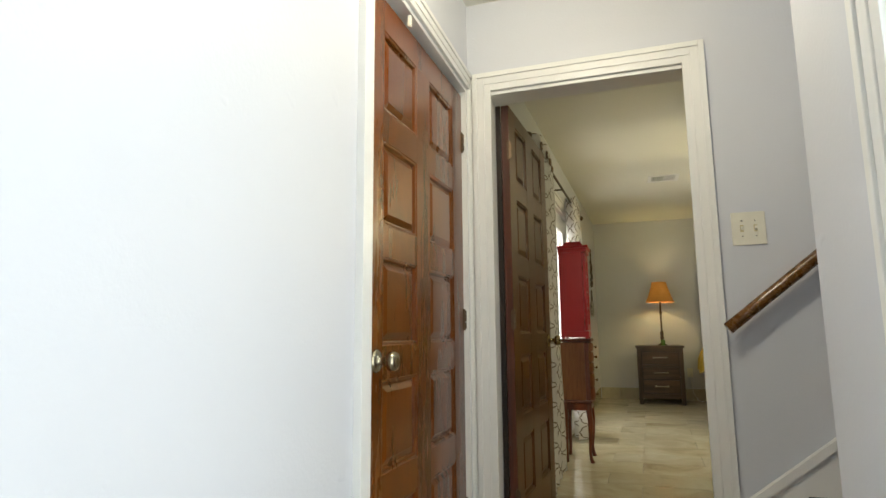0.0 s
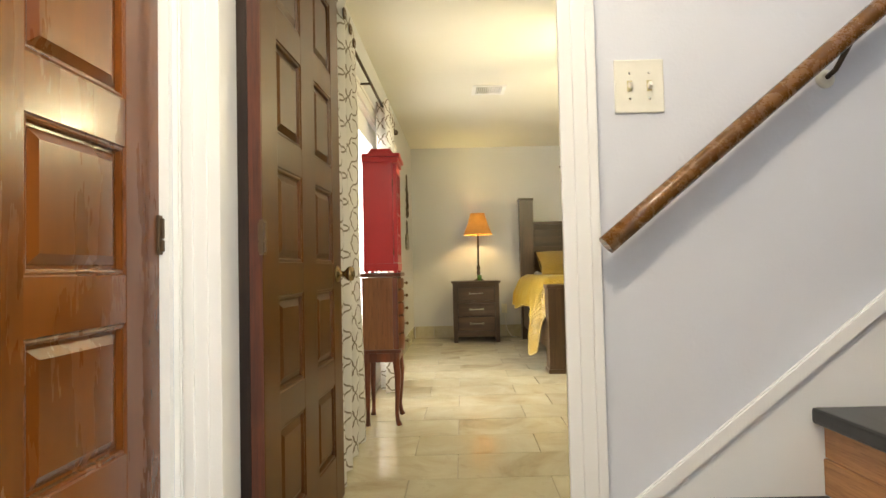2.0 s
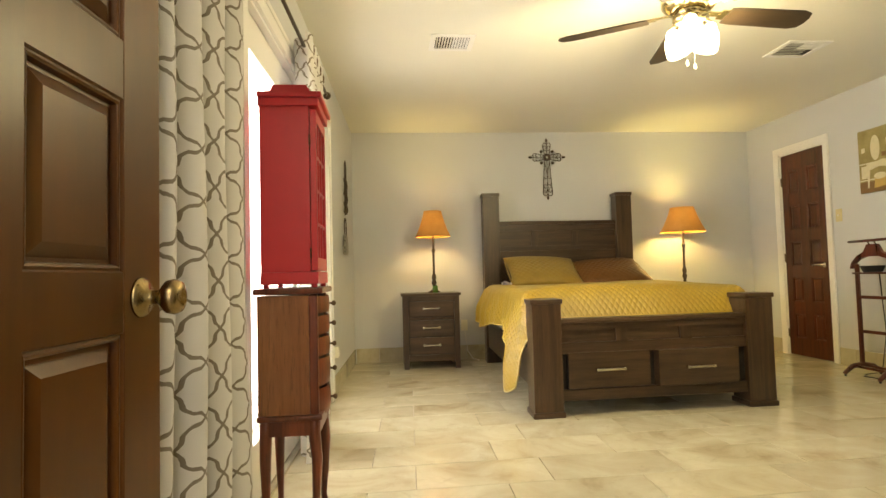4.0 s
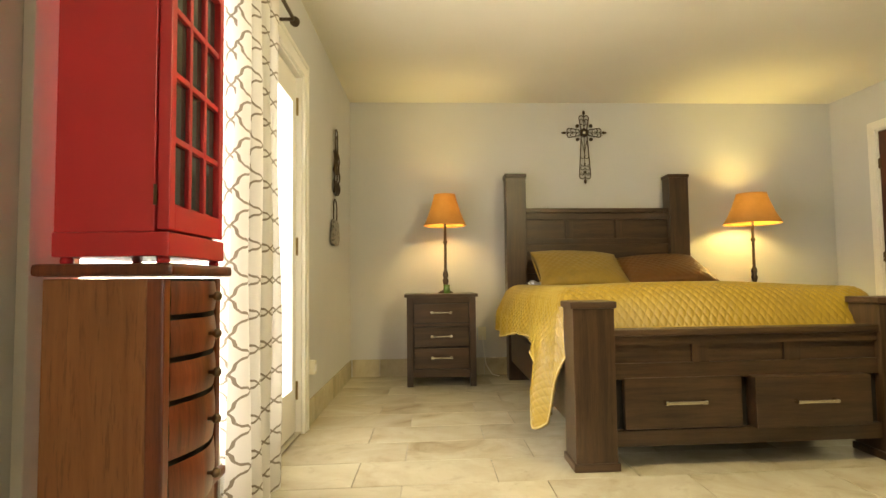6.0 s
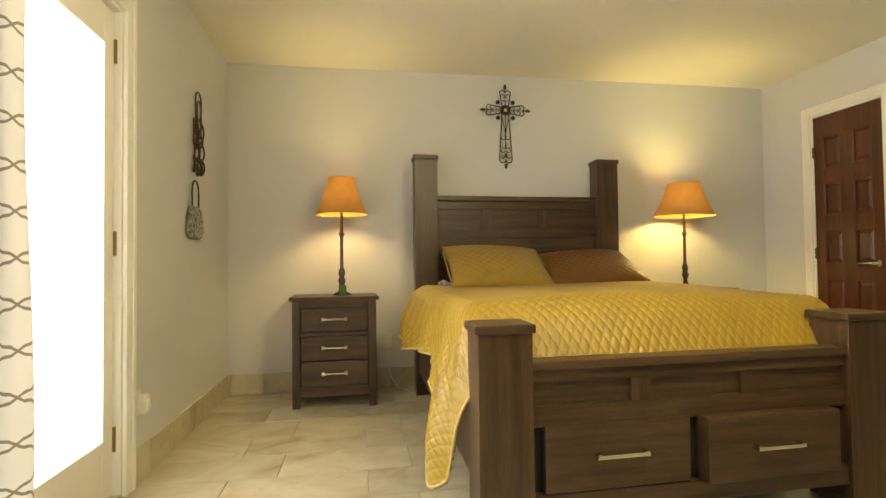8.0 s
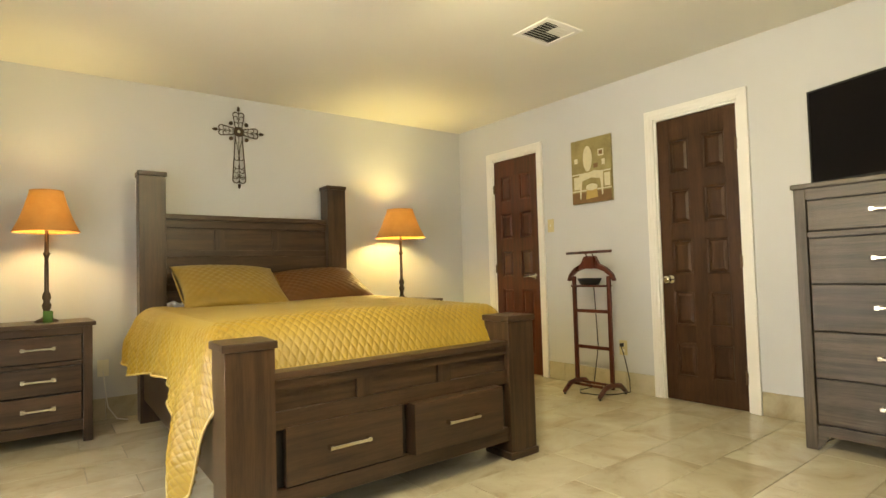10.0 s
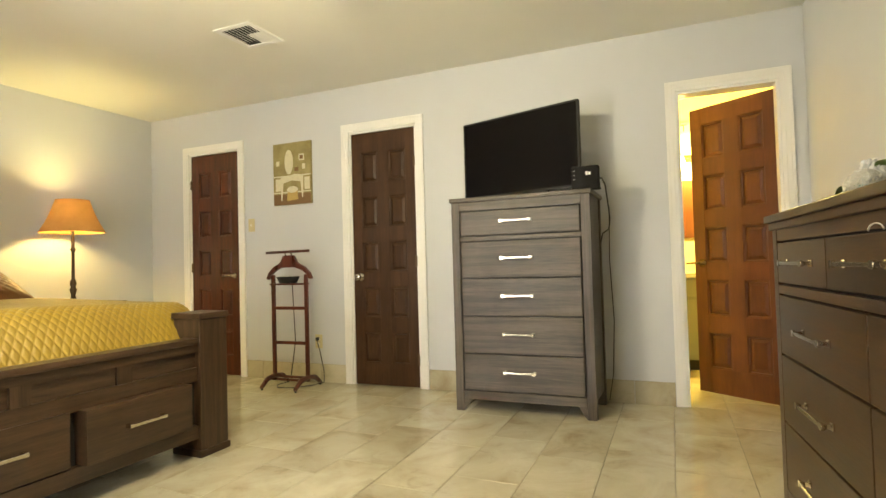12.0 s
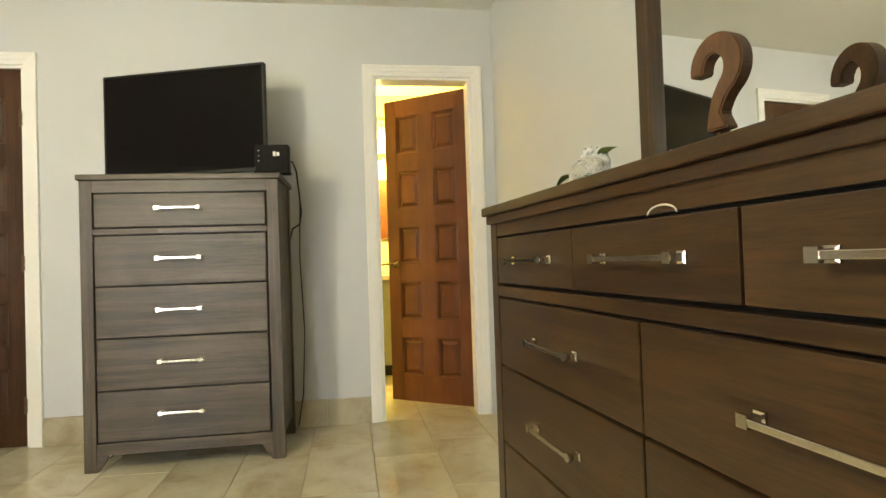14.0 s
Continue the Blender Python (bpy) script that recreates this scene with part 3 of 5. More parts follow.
part("side_trim", boxes((0, 0.016, WIN1, WIN1 + 0.06, 0, WINT + 0.06), (0, 0.022, WIN1 + 0.06, WIN1 + 0.085, 0, WINT + 0.085), bev=0.002), M_WHITE, trim)
part("side_trim", boxes((0, 0.016, WIN0 - 0.06, WIN0, 0, WINT + 0.06), (0, 0.022, WIN0 - 0.085, WIN0 - 0.06, 0, WINT + 0.085), bev=0.002), M_WHITE, trim)
part("head_trim", boxes((0, 0.016, WIN0, WIN1, WINT, WINT + 0.06), (0, 0.022, WIN0 - 0.06, WIN1 + 0.06, WINT + 0.06, WINT + 0.085), bev=0.002), M_WHITE, trim)
part("jamb", boxes((-0.139, -0.001, WIN1 - 0.015, WIN1, 0, WINT), (-0.139, -0.001, WIN0, WIN0 + 0.015, 0, WINT), (-0.139, -0.001, WIN0 + 0.015, WIN1 - 0.015, WINT - 0.015, WINT)), M_WHITE, trim)
part("threshold", boxes((-0.14, 0.0, WIN0, WIN1, -0.004, 0.015), bev=0.003), M_SILVER, trim, "metal threshold")


# ---- curtains ----
def curtain_panel(name, y0, y1, folds, seed, label, deep=1.0, splay=0.05, lining=False):
    rnd = random.Random(seed)
    cur = thing(name, label, "curtain", NW, "curtains at the garden door")
    ph = [rnd.uniform(0, 6.28) for _ in range(4)]
    wide = y1 - y0
    cloth_w = wide * 1.85

    def at(u, v):
        z = 0.015 + v * 2.115
        flare = 1 + splay * (1 - v)
        s = u * folds * 2 * math.pi
        amp = deep * (0.036 + 0.012 * math.sin(3 * u + ph[0]) + 0.010 * (1 - v))
        x = 0.080 + amp * math.sin(s + 0.5 * math.sin(2.2 * v + ph[1])) + 0.006 * math.sin(9 * v + 5 * u + ph[2])
        y = y0 + wide / 2 + (u - 0.5) * wide * flare + 0.020 * math.sin(2 * s + ph[3]) * (0.5 + 0.5 * v) + 0.008 * math.sin(5 * v + 7 * u)
        return (x, y, z)

    part("cloth", grid(150, 60, at, lambda u, v: (u * cloth_w, v * 2.115)), M_CURTAIN, cur)
    if lining:
        def back(u, v):
            x, y, z = at(1.0, v)
            return (x - 0.006 - 0.035 * u + 0.012 * math.sin(7 * u), y - 0.004 + 0.13 * u * (1.1 - 0.25 * v), z)
        part("lining", grid(8, 40, back), M_LINING, cur, "plain white lining turned out at the edge")
    n = max(3, int(folds * 2))
    for i in range(n):
        u = (i + 0.5) / n
        x, y, z = at(u, 0.972)
        ring = [(x + 0.001, y + 0.021 * math.cos(a), z - 0.010 + 0.021 * math.sin(a)) for a in [2 * math.pi * j / 16 for j in range(16)]]
        part("grommet", tube(ring, 0.006, 6, closed=True), M_BRONZE, cur, "dark metal eyelet ring")
    return cur


curtain_panel("curtain", -4.90, -4.28, 3.5, 3, "white floor-length curtain with a taupe trellis pattern, bunched beside the door", 1.25, 0.12, True)
curtain_panel("curtain", -3.14, -2.66, 3.5, 8, "white floor-length trellis-pattern curtain half across the garden door", 1.1, 0.14)
rod = thing("curtain_rod", "slim dark metal curtain rod with end knobs", "curtain rod", NW)
part("pole", tube([(0.08, -5.0, 2.085), (0.08, -3.6, 2.087), (0.08, -2.3, 2.085)], 0.009, 10), M_IRON, rod)
for y in (-5.0, -2.3):
    part("finial", moved(lathe([(0.006, -0.03), (0.02, -0.018), (0.025, 0), (0.018, 0.02), (0.005, 0.028)], 16), pose(0.08, y, 2.085, 90)), M_IRON, rod)
for y in (-4.95, -3.65, -2.35):
    part("bracket", boxes((0.0, 0.085, y - 0.008, y + 0.008, 2.066, 2.078), (0.0, 0.006, y - 0.018, y + 0.018, 2.03, 2.11), bev=0.002), M_IRON, rod)


# ---- drawer furniture ----
def bar_handle(parent, c, length, axis, out, label="satin nickel bar handle"):
    """A flat bar on two posts; axis and out are unit vectors."""
    c, ax, o = Vector(c), Vector(axis), Vector(out)
    up = Vector((0, 0, 1))
    m = Matrix((ax, o, up)).transposed().to_4x4()
    m.translation = c
    h = length / 2
    bm = boxes((-h, h, 0.025, 0.032, -0.0055, 0.0055), bev=0.0015)
    for e in (-h + 0.011, h - 0.011):
        rings = [[bm.verts.new((e + px * w, y, pz * w)) for px, pz in ((-1, -1), (1, -1), (1, 1), (-1, 1))]
                 for y, w in ((0.0, 0.0105), (0.004, 0.0105), (0.007, 0.0070), (0.017, 0.0055), (0.022, 0.0065), (0.0245, 0.0095), (0.0330, 0.0095))]
        for a, b in zip(rings, rings[1:]):
            for i in range(4):
                bm.faces.new((a[i], a[(i + 1) % 4], b[(i + 1) % 4], b[i]))
        bm.faces.new(rings[-1])
    bmesh.ops.recalc_face_normals(bm, faces=bm.faces)
    return part("handle", moved(bm, m), M_SILVER, parent, label)


def nightstand(m, label):
    ob = thing("nightstand", label, "nightstand", m, "nightstands beside the bed")
    w, d, h = 0.545, 0.42, 0.725        # front at y = 0, back at y = d, x from 0
    for x in (0.0, w - 0.05):
        part("side_post", boxes((x, x + 0.05, 0.0, 0.05, 0.0, h - 0.025), bev=0.003), M_BED_V, ob)
        part("side_post", boxes((x, x + 0.05, d - 0.05, d, 0.0, h - 0.025), bev=0.003), M_BED_V, ob)
    part("side_panel", boxes((0.008, 0.03, 0.05, d - 0.05, 0.09, h - 0.025)), M_BED_V, ob)
    part("side_panel", boxes((w - 0.03, w - 0.008, 0.05, d - 0.05, 0.09, h - 0.025)), M_BED_V, ob)
    # carcass coloured black to paint the shade in the drawer gaps
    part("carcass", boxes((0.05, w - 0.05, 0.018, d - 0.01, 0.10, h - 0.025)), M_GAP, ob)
    part("top", boxes((-0.018, w + 0.018, -0.02, d, h - 0.025, h), bev=0.004), M_BED, ob)
    part("top_rail", boxes((0.05, w - 0.05, 0.002, 0.02, 0.655, h - 0.025)), M_BED, ob)
    part("middle_rail", boxes((0.05, w - 0.05, 0.002, 0.02, 0.472, 0.492)), M_BED, ob)
    part("bottom_rail", boxes((0.05, w - 0.05, 0.002, 0.022, 0.075, 0.135), bev=0.003), M_BED, ob)
    for z0, z1 in ((0.499, 0.648), (0.311, 0.465), (0.142, 0.300)):
        dr = part("drawer_front", boxes((0.058, w - 0.058, -0.002, 0.018, z0, z1), bev=0.003), M_BED, ob)
        bar_handle(dr, (w / 2, -0.002, (z0 + z1) / 2 + 0.005), 0.17, (1, 0, 0), (0, -1, 0))
    return ob


nightstand(pose(0.275, 7.79, 0), "dark brown three-drawer wooden nightstand against the wall")
nightstand(pose(2.99, 7.83, 0), "dark brown wooden nightstand on the far side of the bed")

chest = thing("chest_of_drawers", "tall grey-brown wooden chest with five drawers", "chest of drawers", pose(3.715, 4.043, 0))
CW, CD = 0.892, 0.44
for y in (0.0, CW - 0.055):
    for x in (0.0, CD - 0.05):
        bm = boxes((x, x + 0.05, y, y + 0.055, 0.0, 1.345), bev=0.003)
        part("leg_post", bm, M_CHEST_V, chest)
    part("side_panel", boxes((0.05, CD - 0.05, y + 0.008, y + 0.047, 0.10, 1.345)), M_CHEST_V, chest)
# black carcass puts shade into the gaps round the drawers
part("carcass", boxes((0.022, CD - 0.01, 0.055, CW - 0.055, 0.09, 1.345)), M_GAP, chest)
part("top", boxes((-0.014, CD + 0.005, -0.012, CW + 0.010, 1.345, 1.372), bev=0.005), M_CHEST, chest)
part("top_rail", boxes((0.002, 0.022, 0.055, CW - 0.055, 1.288, 1.345)), M_CHEST, chest)
part("middle_rail", boxes((0.002, 0.022, 0.055, CW - 0.055, 1.092, 1.118)), M_CHEST, chest)
part("bottom_rail", boxes((0.002, 0.024, 0.055, CW - 0.055, 0.075, 0.130), bev=0.003), M_CHEST, chest)
for y, s in ((0.055, 1), (CW - 0.055, -1)):
    part("foot_bracket", moved(extruded([(0, 0.0), (s * 0.028, 0.035), (s * 0.05, 0.076), (0, 0.076)], 0.020), pose(0.023, y, 0, 0, 0, 90)), M_CHEST, chest)
for z0, z1 in ((1.125, 1.280), (0.853, 1.084), (0.613, 0.846), (0.373, 0.606), (0.138, 0.366)):
    dr = part("drawer_front", boxes((-0.003, 0.020, 0.063, CW - 0.063, z0, z1), bev=0.003), M_CHEST, chest)
    bar_handle(dr, (-0.003, CW / 2 + 0.01, (z0 + z1) / 2 + 0.008), 0.205, (0, 1, 0), (-1, 0, 0))
part("brace", tube([(0.03, CW - 0.06, 0.02), (0.10, CW - 0.14, 0.085)], 0.008, 6), M_SILVER, chest, "thin metal corner brace")

DRESS = pose(2.756, 3.236, 0, 0, 0, 5.7)      # its garden-door end stands a little nearer the wall
DW, DD = 1.655, 0.385      # front at y = 0, back towards -y
dresser = thing("dresser", "long dark brown wooden dresser with nine drawers", "dresser", DRESS @ pose(-1.697, 0, 0) @ Matrix.Diagonal((1, 1, 0.989, 1)))
for x in (0.0, DW - 0.055):
    for y in (0.0, -DD + 0.05):
        part("leg_post", boxes((x, x + 0.055, y - 0.05, y, 0, 1.045), bev=0.003), M_DRESS_V, dresser)
    part("side_panel", boxes((x + 0.006, x + 0.049, -DD + 0.05, -0.05, 0.10, 1.045)), M_DRESS_V, dresser)
# shade of the drawer gaps is put into the carcass colour
part("carcass", boxes((0.055, DW - 0.055, -DD + 0.01, -0.022, 0.09, 1.045)), M_GAP, dresser)
part("top", boxes((-0.025, DW + 0.025, -DD, 0.022, 1.072, 1.100), bev=0.004), M_DRESS, dresser)
part("top_moulding", boxes((-0.012, DW + 0.012, -DD, 0.010, 1.045, 1.072), bev=0.004), M_DRESS, dresser)
part("top_rail", boxes((0.055, DW - 0.055, -0.022, -0.002, 1.004, 1.045)), M_DRESS, dresser)
part("middle_rail", boxes((0.055, DW - 0.055, -0.022, 0.0, 0.815, 0.846), bev=0.003), M_DRESS, dresser)
part("bottom_rail", boxes((0.055, DW - 0.055, -0.024, 0.0, 0.06, 0.11), bev=0.003), M_DRESS, dresser)
X0, X1 = 0.068, DW - 0.070
TH = (X1 - X0) / 3
for i in range(3):
    x0, x1 = X0 + TH * i + (0.003 if i != 2 else 0.0008), X0 + TH * (i + 1) - (0.003 if i != 1 else 0.0008)
    dr = part("drawer_front", boxes((x0, x1, -0.020, 0.003, 0.856, 0.996), bev=0.003), M_DRESS, dresser)
    bar_handle(dr, ((x0 + x1) / 2 - 0.01, 0.003, 0.926), 0.265, (1, 0, 0), (0, 1, 0))
for i in range(2):
    x0, x1 = X0 + TH * 1.5 * i + 0.003, X0 + TH * 1.5 * (i + 1) - 0.003
    for z0, z1 in ((0.602, 0.808), (0.362, 0.594), (0.118, 0.354)):
        dr = part("drawer_front", boxes((x0, x1, -0.020, 0.003, z0, z1), bev=0.003), M_DRESS, dresser)
        bar_handle(dr, ((x0 + x1) / 2 - 0.012, 0.003, (z0 + z1) / 2), 0.25, (1, 0, 0), (0, 1, 0))
ring = tube([(0.743 + 0.040 * math.cos(a), 0.006, 1.000 + 0.016 * math.sin(a)) for a in [math.pi * i / 10 for i in range(11)]], 0.0018, 6)
hoop = part("wire_loop", moved(ring, dresser.matrix_basis), M_WIRE)
tagged(hoop, "thin pale wire loop caught over a dresser drawer", "wire")

mirror = thing("dresser_mirror", "large dark-framed mirror standing on the dresser", "mirror", DRESS @ pose(-1.290, -0.358, 1.0895))
MW, MH, MF = 0.91, 0.98, 0.062
for x, lip in ((0.0, MF - 0.010), (MW - MF, -0.004)):
    part("frame_side", boxes((x, x + MF, -0.02, 0.018, 0, MH), bev=0.004), M_DRESS_V, mirror)
    part("frame_lip", boxes((x + lip, x + lip + 0.014, 0.0, 0.024, MF, MH - MF), bev=0.002), M_DRESS_V, mirror)
part("frame_bottom", boxes((MF, MW - MF, -0.02, 0.018, 0, 0.05), bev=0.004), M_DRESS, mirror)
part("frame_top", boxes((MF, MW - MF, -0.02, 0.018, MH - MF, MH), bev=0.004), M_DRESS, mirror)
part("glass", boxes((MF - 0.005, MW - MF + 0.005, -0.004, 0.002, 0.045, MH - MF + 0.005)), M_MIRROR, mirror, "clear mirror glass")


# ---- the bed ----
def skewed(bm):
    """The bed stands slightly out of square with the room."""
    for v in bm.verts:
        x, y = v.co.x, v.co.y
        v.co.x, v.co.y = x + 0.0375 * y, y + 0.025 * x
    return bm


bed = thing("bed", "dark brown wooden bed with square posts and two footboard drawers", "bed", pose(1.02, 5.77, 0))
BW, BL = 1.625, 2.38      # foot at y = 0, head at y = BL
for x in (0.0, BW - 0.205):
    part("foot_post", skewed(boxes((x + 0.010, x + 0.195, 0.008, 0.20, 0.035, 0.700), bev=0.004)), M_BED_V, bed)
    part("post_cap", skewed(boxes((x, x + 0.205, 0.0, 0.21, 0.700, 0.730), bev=0.006)), M_BED, bed)
    part("post_base", skewed(boxes((x, x + 0.205, 0.0, 0.21, 0.0, 0.035), bev=0.006)), M_BED, bed)
    part("head_post", skewed(boxes((x + 0.008, x + 0.178, BL - 0.15, BL, 0.0, 1.69), bev=0.004)), M_BED_V, bed)
    part("post_cap", skewed(boxes((x, x + 0.186, BL - 0.158, BL + 0.008, 1.69, 1.722), bev=0.006)), M_BED, bed)
FX0, FX1 = 0.195, BW - 0.195
part("foot_rail", skewed(boxes((FX0, FX1, 0.015, 0.11, 0.575, 0.604), bev=0.005)), M_BED, bed)
part("foot_rail", skewed(boxes((FX0, FX1, 0.03, 0.09, 0.535, 0.575))), M_BED, bed)
part("foot_rail", skewed(boxes((FX0, FX1, 0.03, 0.09, 0.385, 0.455), bev=0.003)), M_BED, bed)
part("foot_rail", skewed(boxes((FX0, FX1, 0.025, 0.09, 0.095, 0.165), bev=0.004)), M_BED, bed)
part("foot_board", skewed(boxes((FX0, FX1, 0.048, 0.085, 0.455, 0.535))), M_BED, bed)
for x in (0.555, 0.985):
    part("foot_stile", skewed(boxes((x, x + 0.075, 0.032, 0.09, 0.455, 0.535))), M_BED_V, bed)
# black slab in place of the shade round the footboard drawers
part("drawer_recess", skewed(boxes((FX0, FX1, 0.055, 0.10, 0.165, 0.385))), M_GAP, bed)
for x0, x1, out in ((0.235, 0.770, 0.0), (0.808, 1.345, 0.045)):
    dr = part("drawer_front", skewed(boxes((x0, x1, 0.018 - out, 0.055, 0.170, 0.392), bev=0.004)), M_BED, bed)
    part("handle", skewed(moved(boxes((-0.095, 0.095, -0.034, -0.026, -0.007, 0.007), (-0.095, -0.08, -0.03, 0, -0.009, 0.009), (0.08, 0.095, -0.03, 0, -0.009, 0.009), bev=0.002),
                                pose((x0 + x1) / 2, 0.018 - out, 0.286))), M_SILVER, dr, "satin nickel bar handle")
for x in (0.03, BW - 0.075):
    part("side_rail", skewed(boxes((x, x + 0.045, 0.20, BL - 0.15, 0.16, 0.40), bev=0.003)), M_BED, bed)
HX0, HX1 = 0.178, BW - 0.197
part("head_rail", skewed(boxes((HX0, HX1, BL - 0.12, BL - 0.03, 1.395, 1.432), bev=0.004)), M_BED, bed)
part("head_board", skewed(boxes((HX0, HX1, BL - 0.085, BL - 0.04, 0.40, 1.395))), M_BED, bed)
for z0, z1 in ((1.335, 1.395), (1.125, 1.175), (0.88, 0.93)):
    part("head_slat", skewed(boxes((HX0, HX1, BL - 0.10, BL - 0.08, z0, z1), bev=0.003)), M_BED, bed)
for x in (0.52, 0.96):
    part("head_stile", skewed(boxes((x, x + 0.07, BL - 0.098, BL - 0.08, 1.175, 1.335), bev=0.003)), M_BED_V, bed)

box_spring = part("box_spring", moved(skewed(boxes((0.085, BW - 0.085, 0.125, BL - 0.155, 0.20, 0.46), bev=0.02)), pose(1.02, 5.77, 0)), M_BOXSPRING)
tagged(box_spring, "grey fabric box spring in the wooden bed frame", "box spring")
mattress = part("mattress", moved(skewed(boxes((0.105, BW - 0.12, 0.32, BL - 0.155, 0.46, 0.745), bev=0.09, seg=4)), pose(1.02, 5.77, 0)), M_SHEET)
tagged(mattress, "pale grey sheeted mattress under the quilt", "mattress")


STITCH = 0.040


def quilt_drop(y):
    """How far the quilt hangs down on the garden side and on the far side."""
    left = 0.37 + 0.045 * math.sin(4.2 * y + 0.5) + 0.29 * math.exp(-((y - 0.33) / 0.12) ** 2)
    if y < 0.27:
        left *= max(0.16, (y - 0.10) / 0.17)
    return left, 0.36 + 0.03 * math.sin(5 * y)


def quilt_point(s, y):
    """s across the bed from the garden-side edge of its top, y from the foot to the head."""
    top_w, rad = 1.50, 0.07
    x0 = 0.062
    sag = 0.012 * math.sin(2.1 * y + 1.0) * math.sin(3.0 * s)
    crown = 0.785 + sag + 0.010 * math.sin(math.pi * min(max(s / top_w, 0), 1))
    foot = max(0.0, 1 - (y - 0.125) / 0.22)
    crown -= 0.25 * foot ** 2.0
    if s < 0:
        d = -s
        flap = min(1.0, max(0.0, (y - 0.17) / 0.17))
        flap = flap * flap * (3 - 2 * flap) * math.exp(-(max(0.0, y - 0.34) / 0.28) ** 2)
        bulge = 0.045 + 0.085 * min(1.0, max(0.0, (y - 0.5) / 0.9)) * min(1.0, d / 0.25) + 0.013 * math.sin(12 * y + 1.0) * min(1, d * 3)
        bulge += 0.014 * math.sin(31 * y + 5 * d) * min(1.0, d / 0.3) + 0.035 * min(1.0, d / 0.4) + 0.085 * flap * min(1.2, d / 0.45) - 0.03 * max(0.0, 1 - (y - 0.125) / 0.12)
        a = min(d / rad, math.pi / 2)
        x = x0 - bulge * math.sin(a)
        z = crown - (rad * (1 - math.cos(a)) if d < rad * math.pi / 2 else rad + (d - rad * math.pi / 2))
        n = Vector((-1, 0, 0.2))
    elif s > top_w:
        d = s - top_w
        a = min(d / rad, math.pi / 2)
        x = x0 + top_w + 0.05 * math.sin(a) + 0.012 * math.sin(9 * y) * min(1, d * 4)
        z = crown - (rad * (1 - math.cos(a)) if d < rad * math.pi / 2 else rad + (d - rad * math.pi / 2))
        n = Vector((1, 0, 0.2))
    else:
        x, z, n = x0 + s, crown, Vector((0, -0.6 * foot, 1))
    z = max(z, 0.10)
    p, q = (s + y) / STITCH * math.pi, (s - y) / STITCH * math.pi
    puff = 0.0052 * abs(math.sin(p) * math.sin(q)) ** 0.34
    n.normalize()
    return (x + n.x * puff, y + n.y * puff, z + n.z * puff)


def quilt_sheet():
    """A lattice that follows the diamond stitching, cut off along the hanging hems."""
    step = STITCH / 8
    bm = bmesh.new()
    i0, i1, j0, j1 = -140, 382, 25, 425
    y_head = BL - 0.33
    vs = {}
    for j in range(j0, j1):
        y = min(j * step, y_head)
        left, right = quilt_drop(y)
        for i in range(i0, i1):
            vs[i, j] = (bm.verts.new(quilt_point(min(max(i * step, -left), 1.50 + right), y)), -left <= i * step <= 1.50 + right)
        if y >= y_head:
            break
    for i in range(i0, i1 - 1):
        for j in range(j0, j1):
            c = [vs.get(k) for k in ((i, j), (i + 1, j), (i + 1, j + 1), (i, j + 1))]
            if None in c or not any(k[1] for k in c):
                continue
            a, b, d, e = [k[0] for k in c]
            for tri in (((a, b, e), (b, d, e)) if (i + j + 1) % 8 == 0 else ((a, b, d), (a, d, e)) if (i - j) % 8 == 0 or (i + j) % 2 else ((a, b, e), (b, d, e))):
                bm.faces.new(tri).smooth = True
    bmesh.ops.delete(bm, geom=[v for v in bm.verts if not v.link_faces], context="VERTS")
    return bm


quilt = thing("quilt", "gold satin quilt with diamond stitching hanging over the bed", "quilt", pose(1.02, 5.77, 0))
cover = part("cover", skewed(quilt_sheet()), M_QUILT, quilt)
md = cover.modifiers.new("thickness", "SOLIDIFY")
md.thickness, md.offset = 0.010, -1
for side in (0, 1):
    hem = [0.125 + (BL - 0.33 - 0.125) * i / 120 for i in range(121)]
    part("hem", skewed(tube([quilt_point(1.50 + quilt_drop(y)[1] if side else -quilt_drop(y)[0], y) for y in hem], 0.006, 6)), M_HEM, quilt, "pale gold piped hem")


def pillow(m, material, label):
    def shell(side):
        def at(u, v):
            a, b = 2 * u - 1, 2 * v - 1
            e = max(0.0, (1 - abs(a) ** 2.6)) ** 0.5 * max(0.0, (1 - abs(b) ** 2.6)) ** 0.5
            pull = 1.03 - 0.09 * (1 - abs(a) ** 2) * abs(b) ** 3 - 0.07 * (1 - abs(b) ** 2) * abs(a) ** 3
            puff = 0.007 * abs(math.sin((a + 0.72 * b) * 19) * math.sin((a - 0.72 * b) * 19)) ** 0.5
            return (0.345 * a * pull, side * (0.085 * e + puff * e), 0.25 * b * pull)
        return at

    bm = grid(96, 72, shell(1))
    other = grid(96, 72, shell(-1))
    tmp = bpy.data.meshes.new("pillow_half")
    other.to_mesh(tmp)
    other.free()
    bm.from_mesh(tmp)
    bpy.data.meshes.remove(tmp)
    bmesh.ops.remove_doubles(bm, verts=bm.verts[:], dist=0.0005)
    bmesh.ops.recalc_face_normals(bm, faces=bm.faces)
    ob = thing("pillow", label, "pillow", m, "pillows on the bed")
    part("cushion", bm, material, ob)
    edge = [(0.350 * max(-1, min(1, 1.25 * math.cos(a))), 0.0, 0.253 * max(-1, min(1, 1.25 * math.sin(a)))) for a in [2 * math.pi * i / 48 for i in range(48)]]
    part("piping", tube(edge, 0.005, 6, closed=True), material, ob)
    return ob


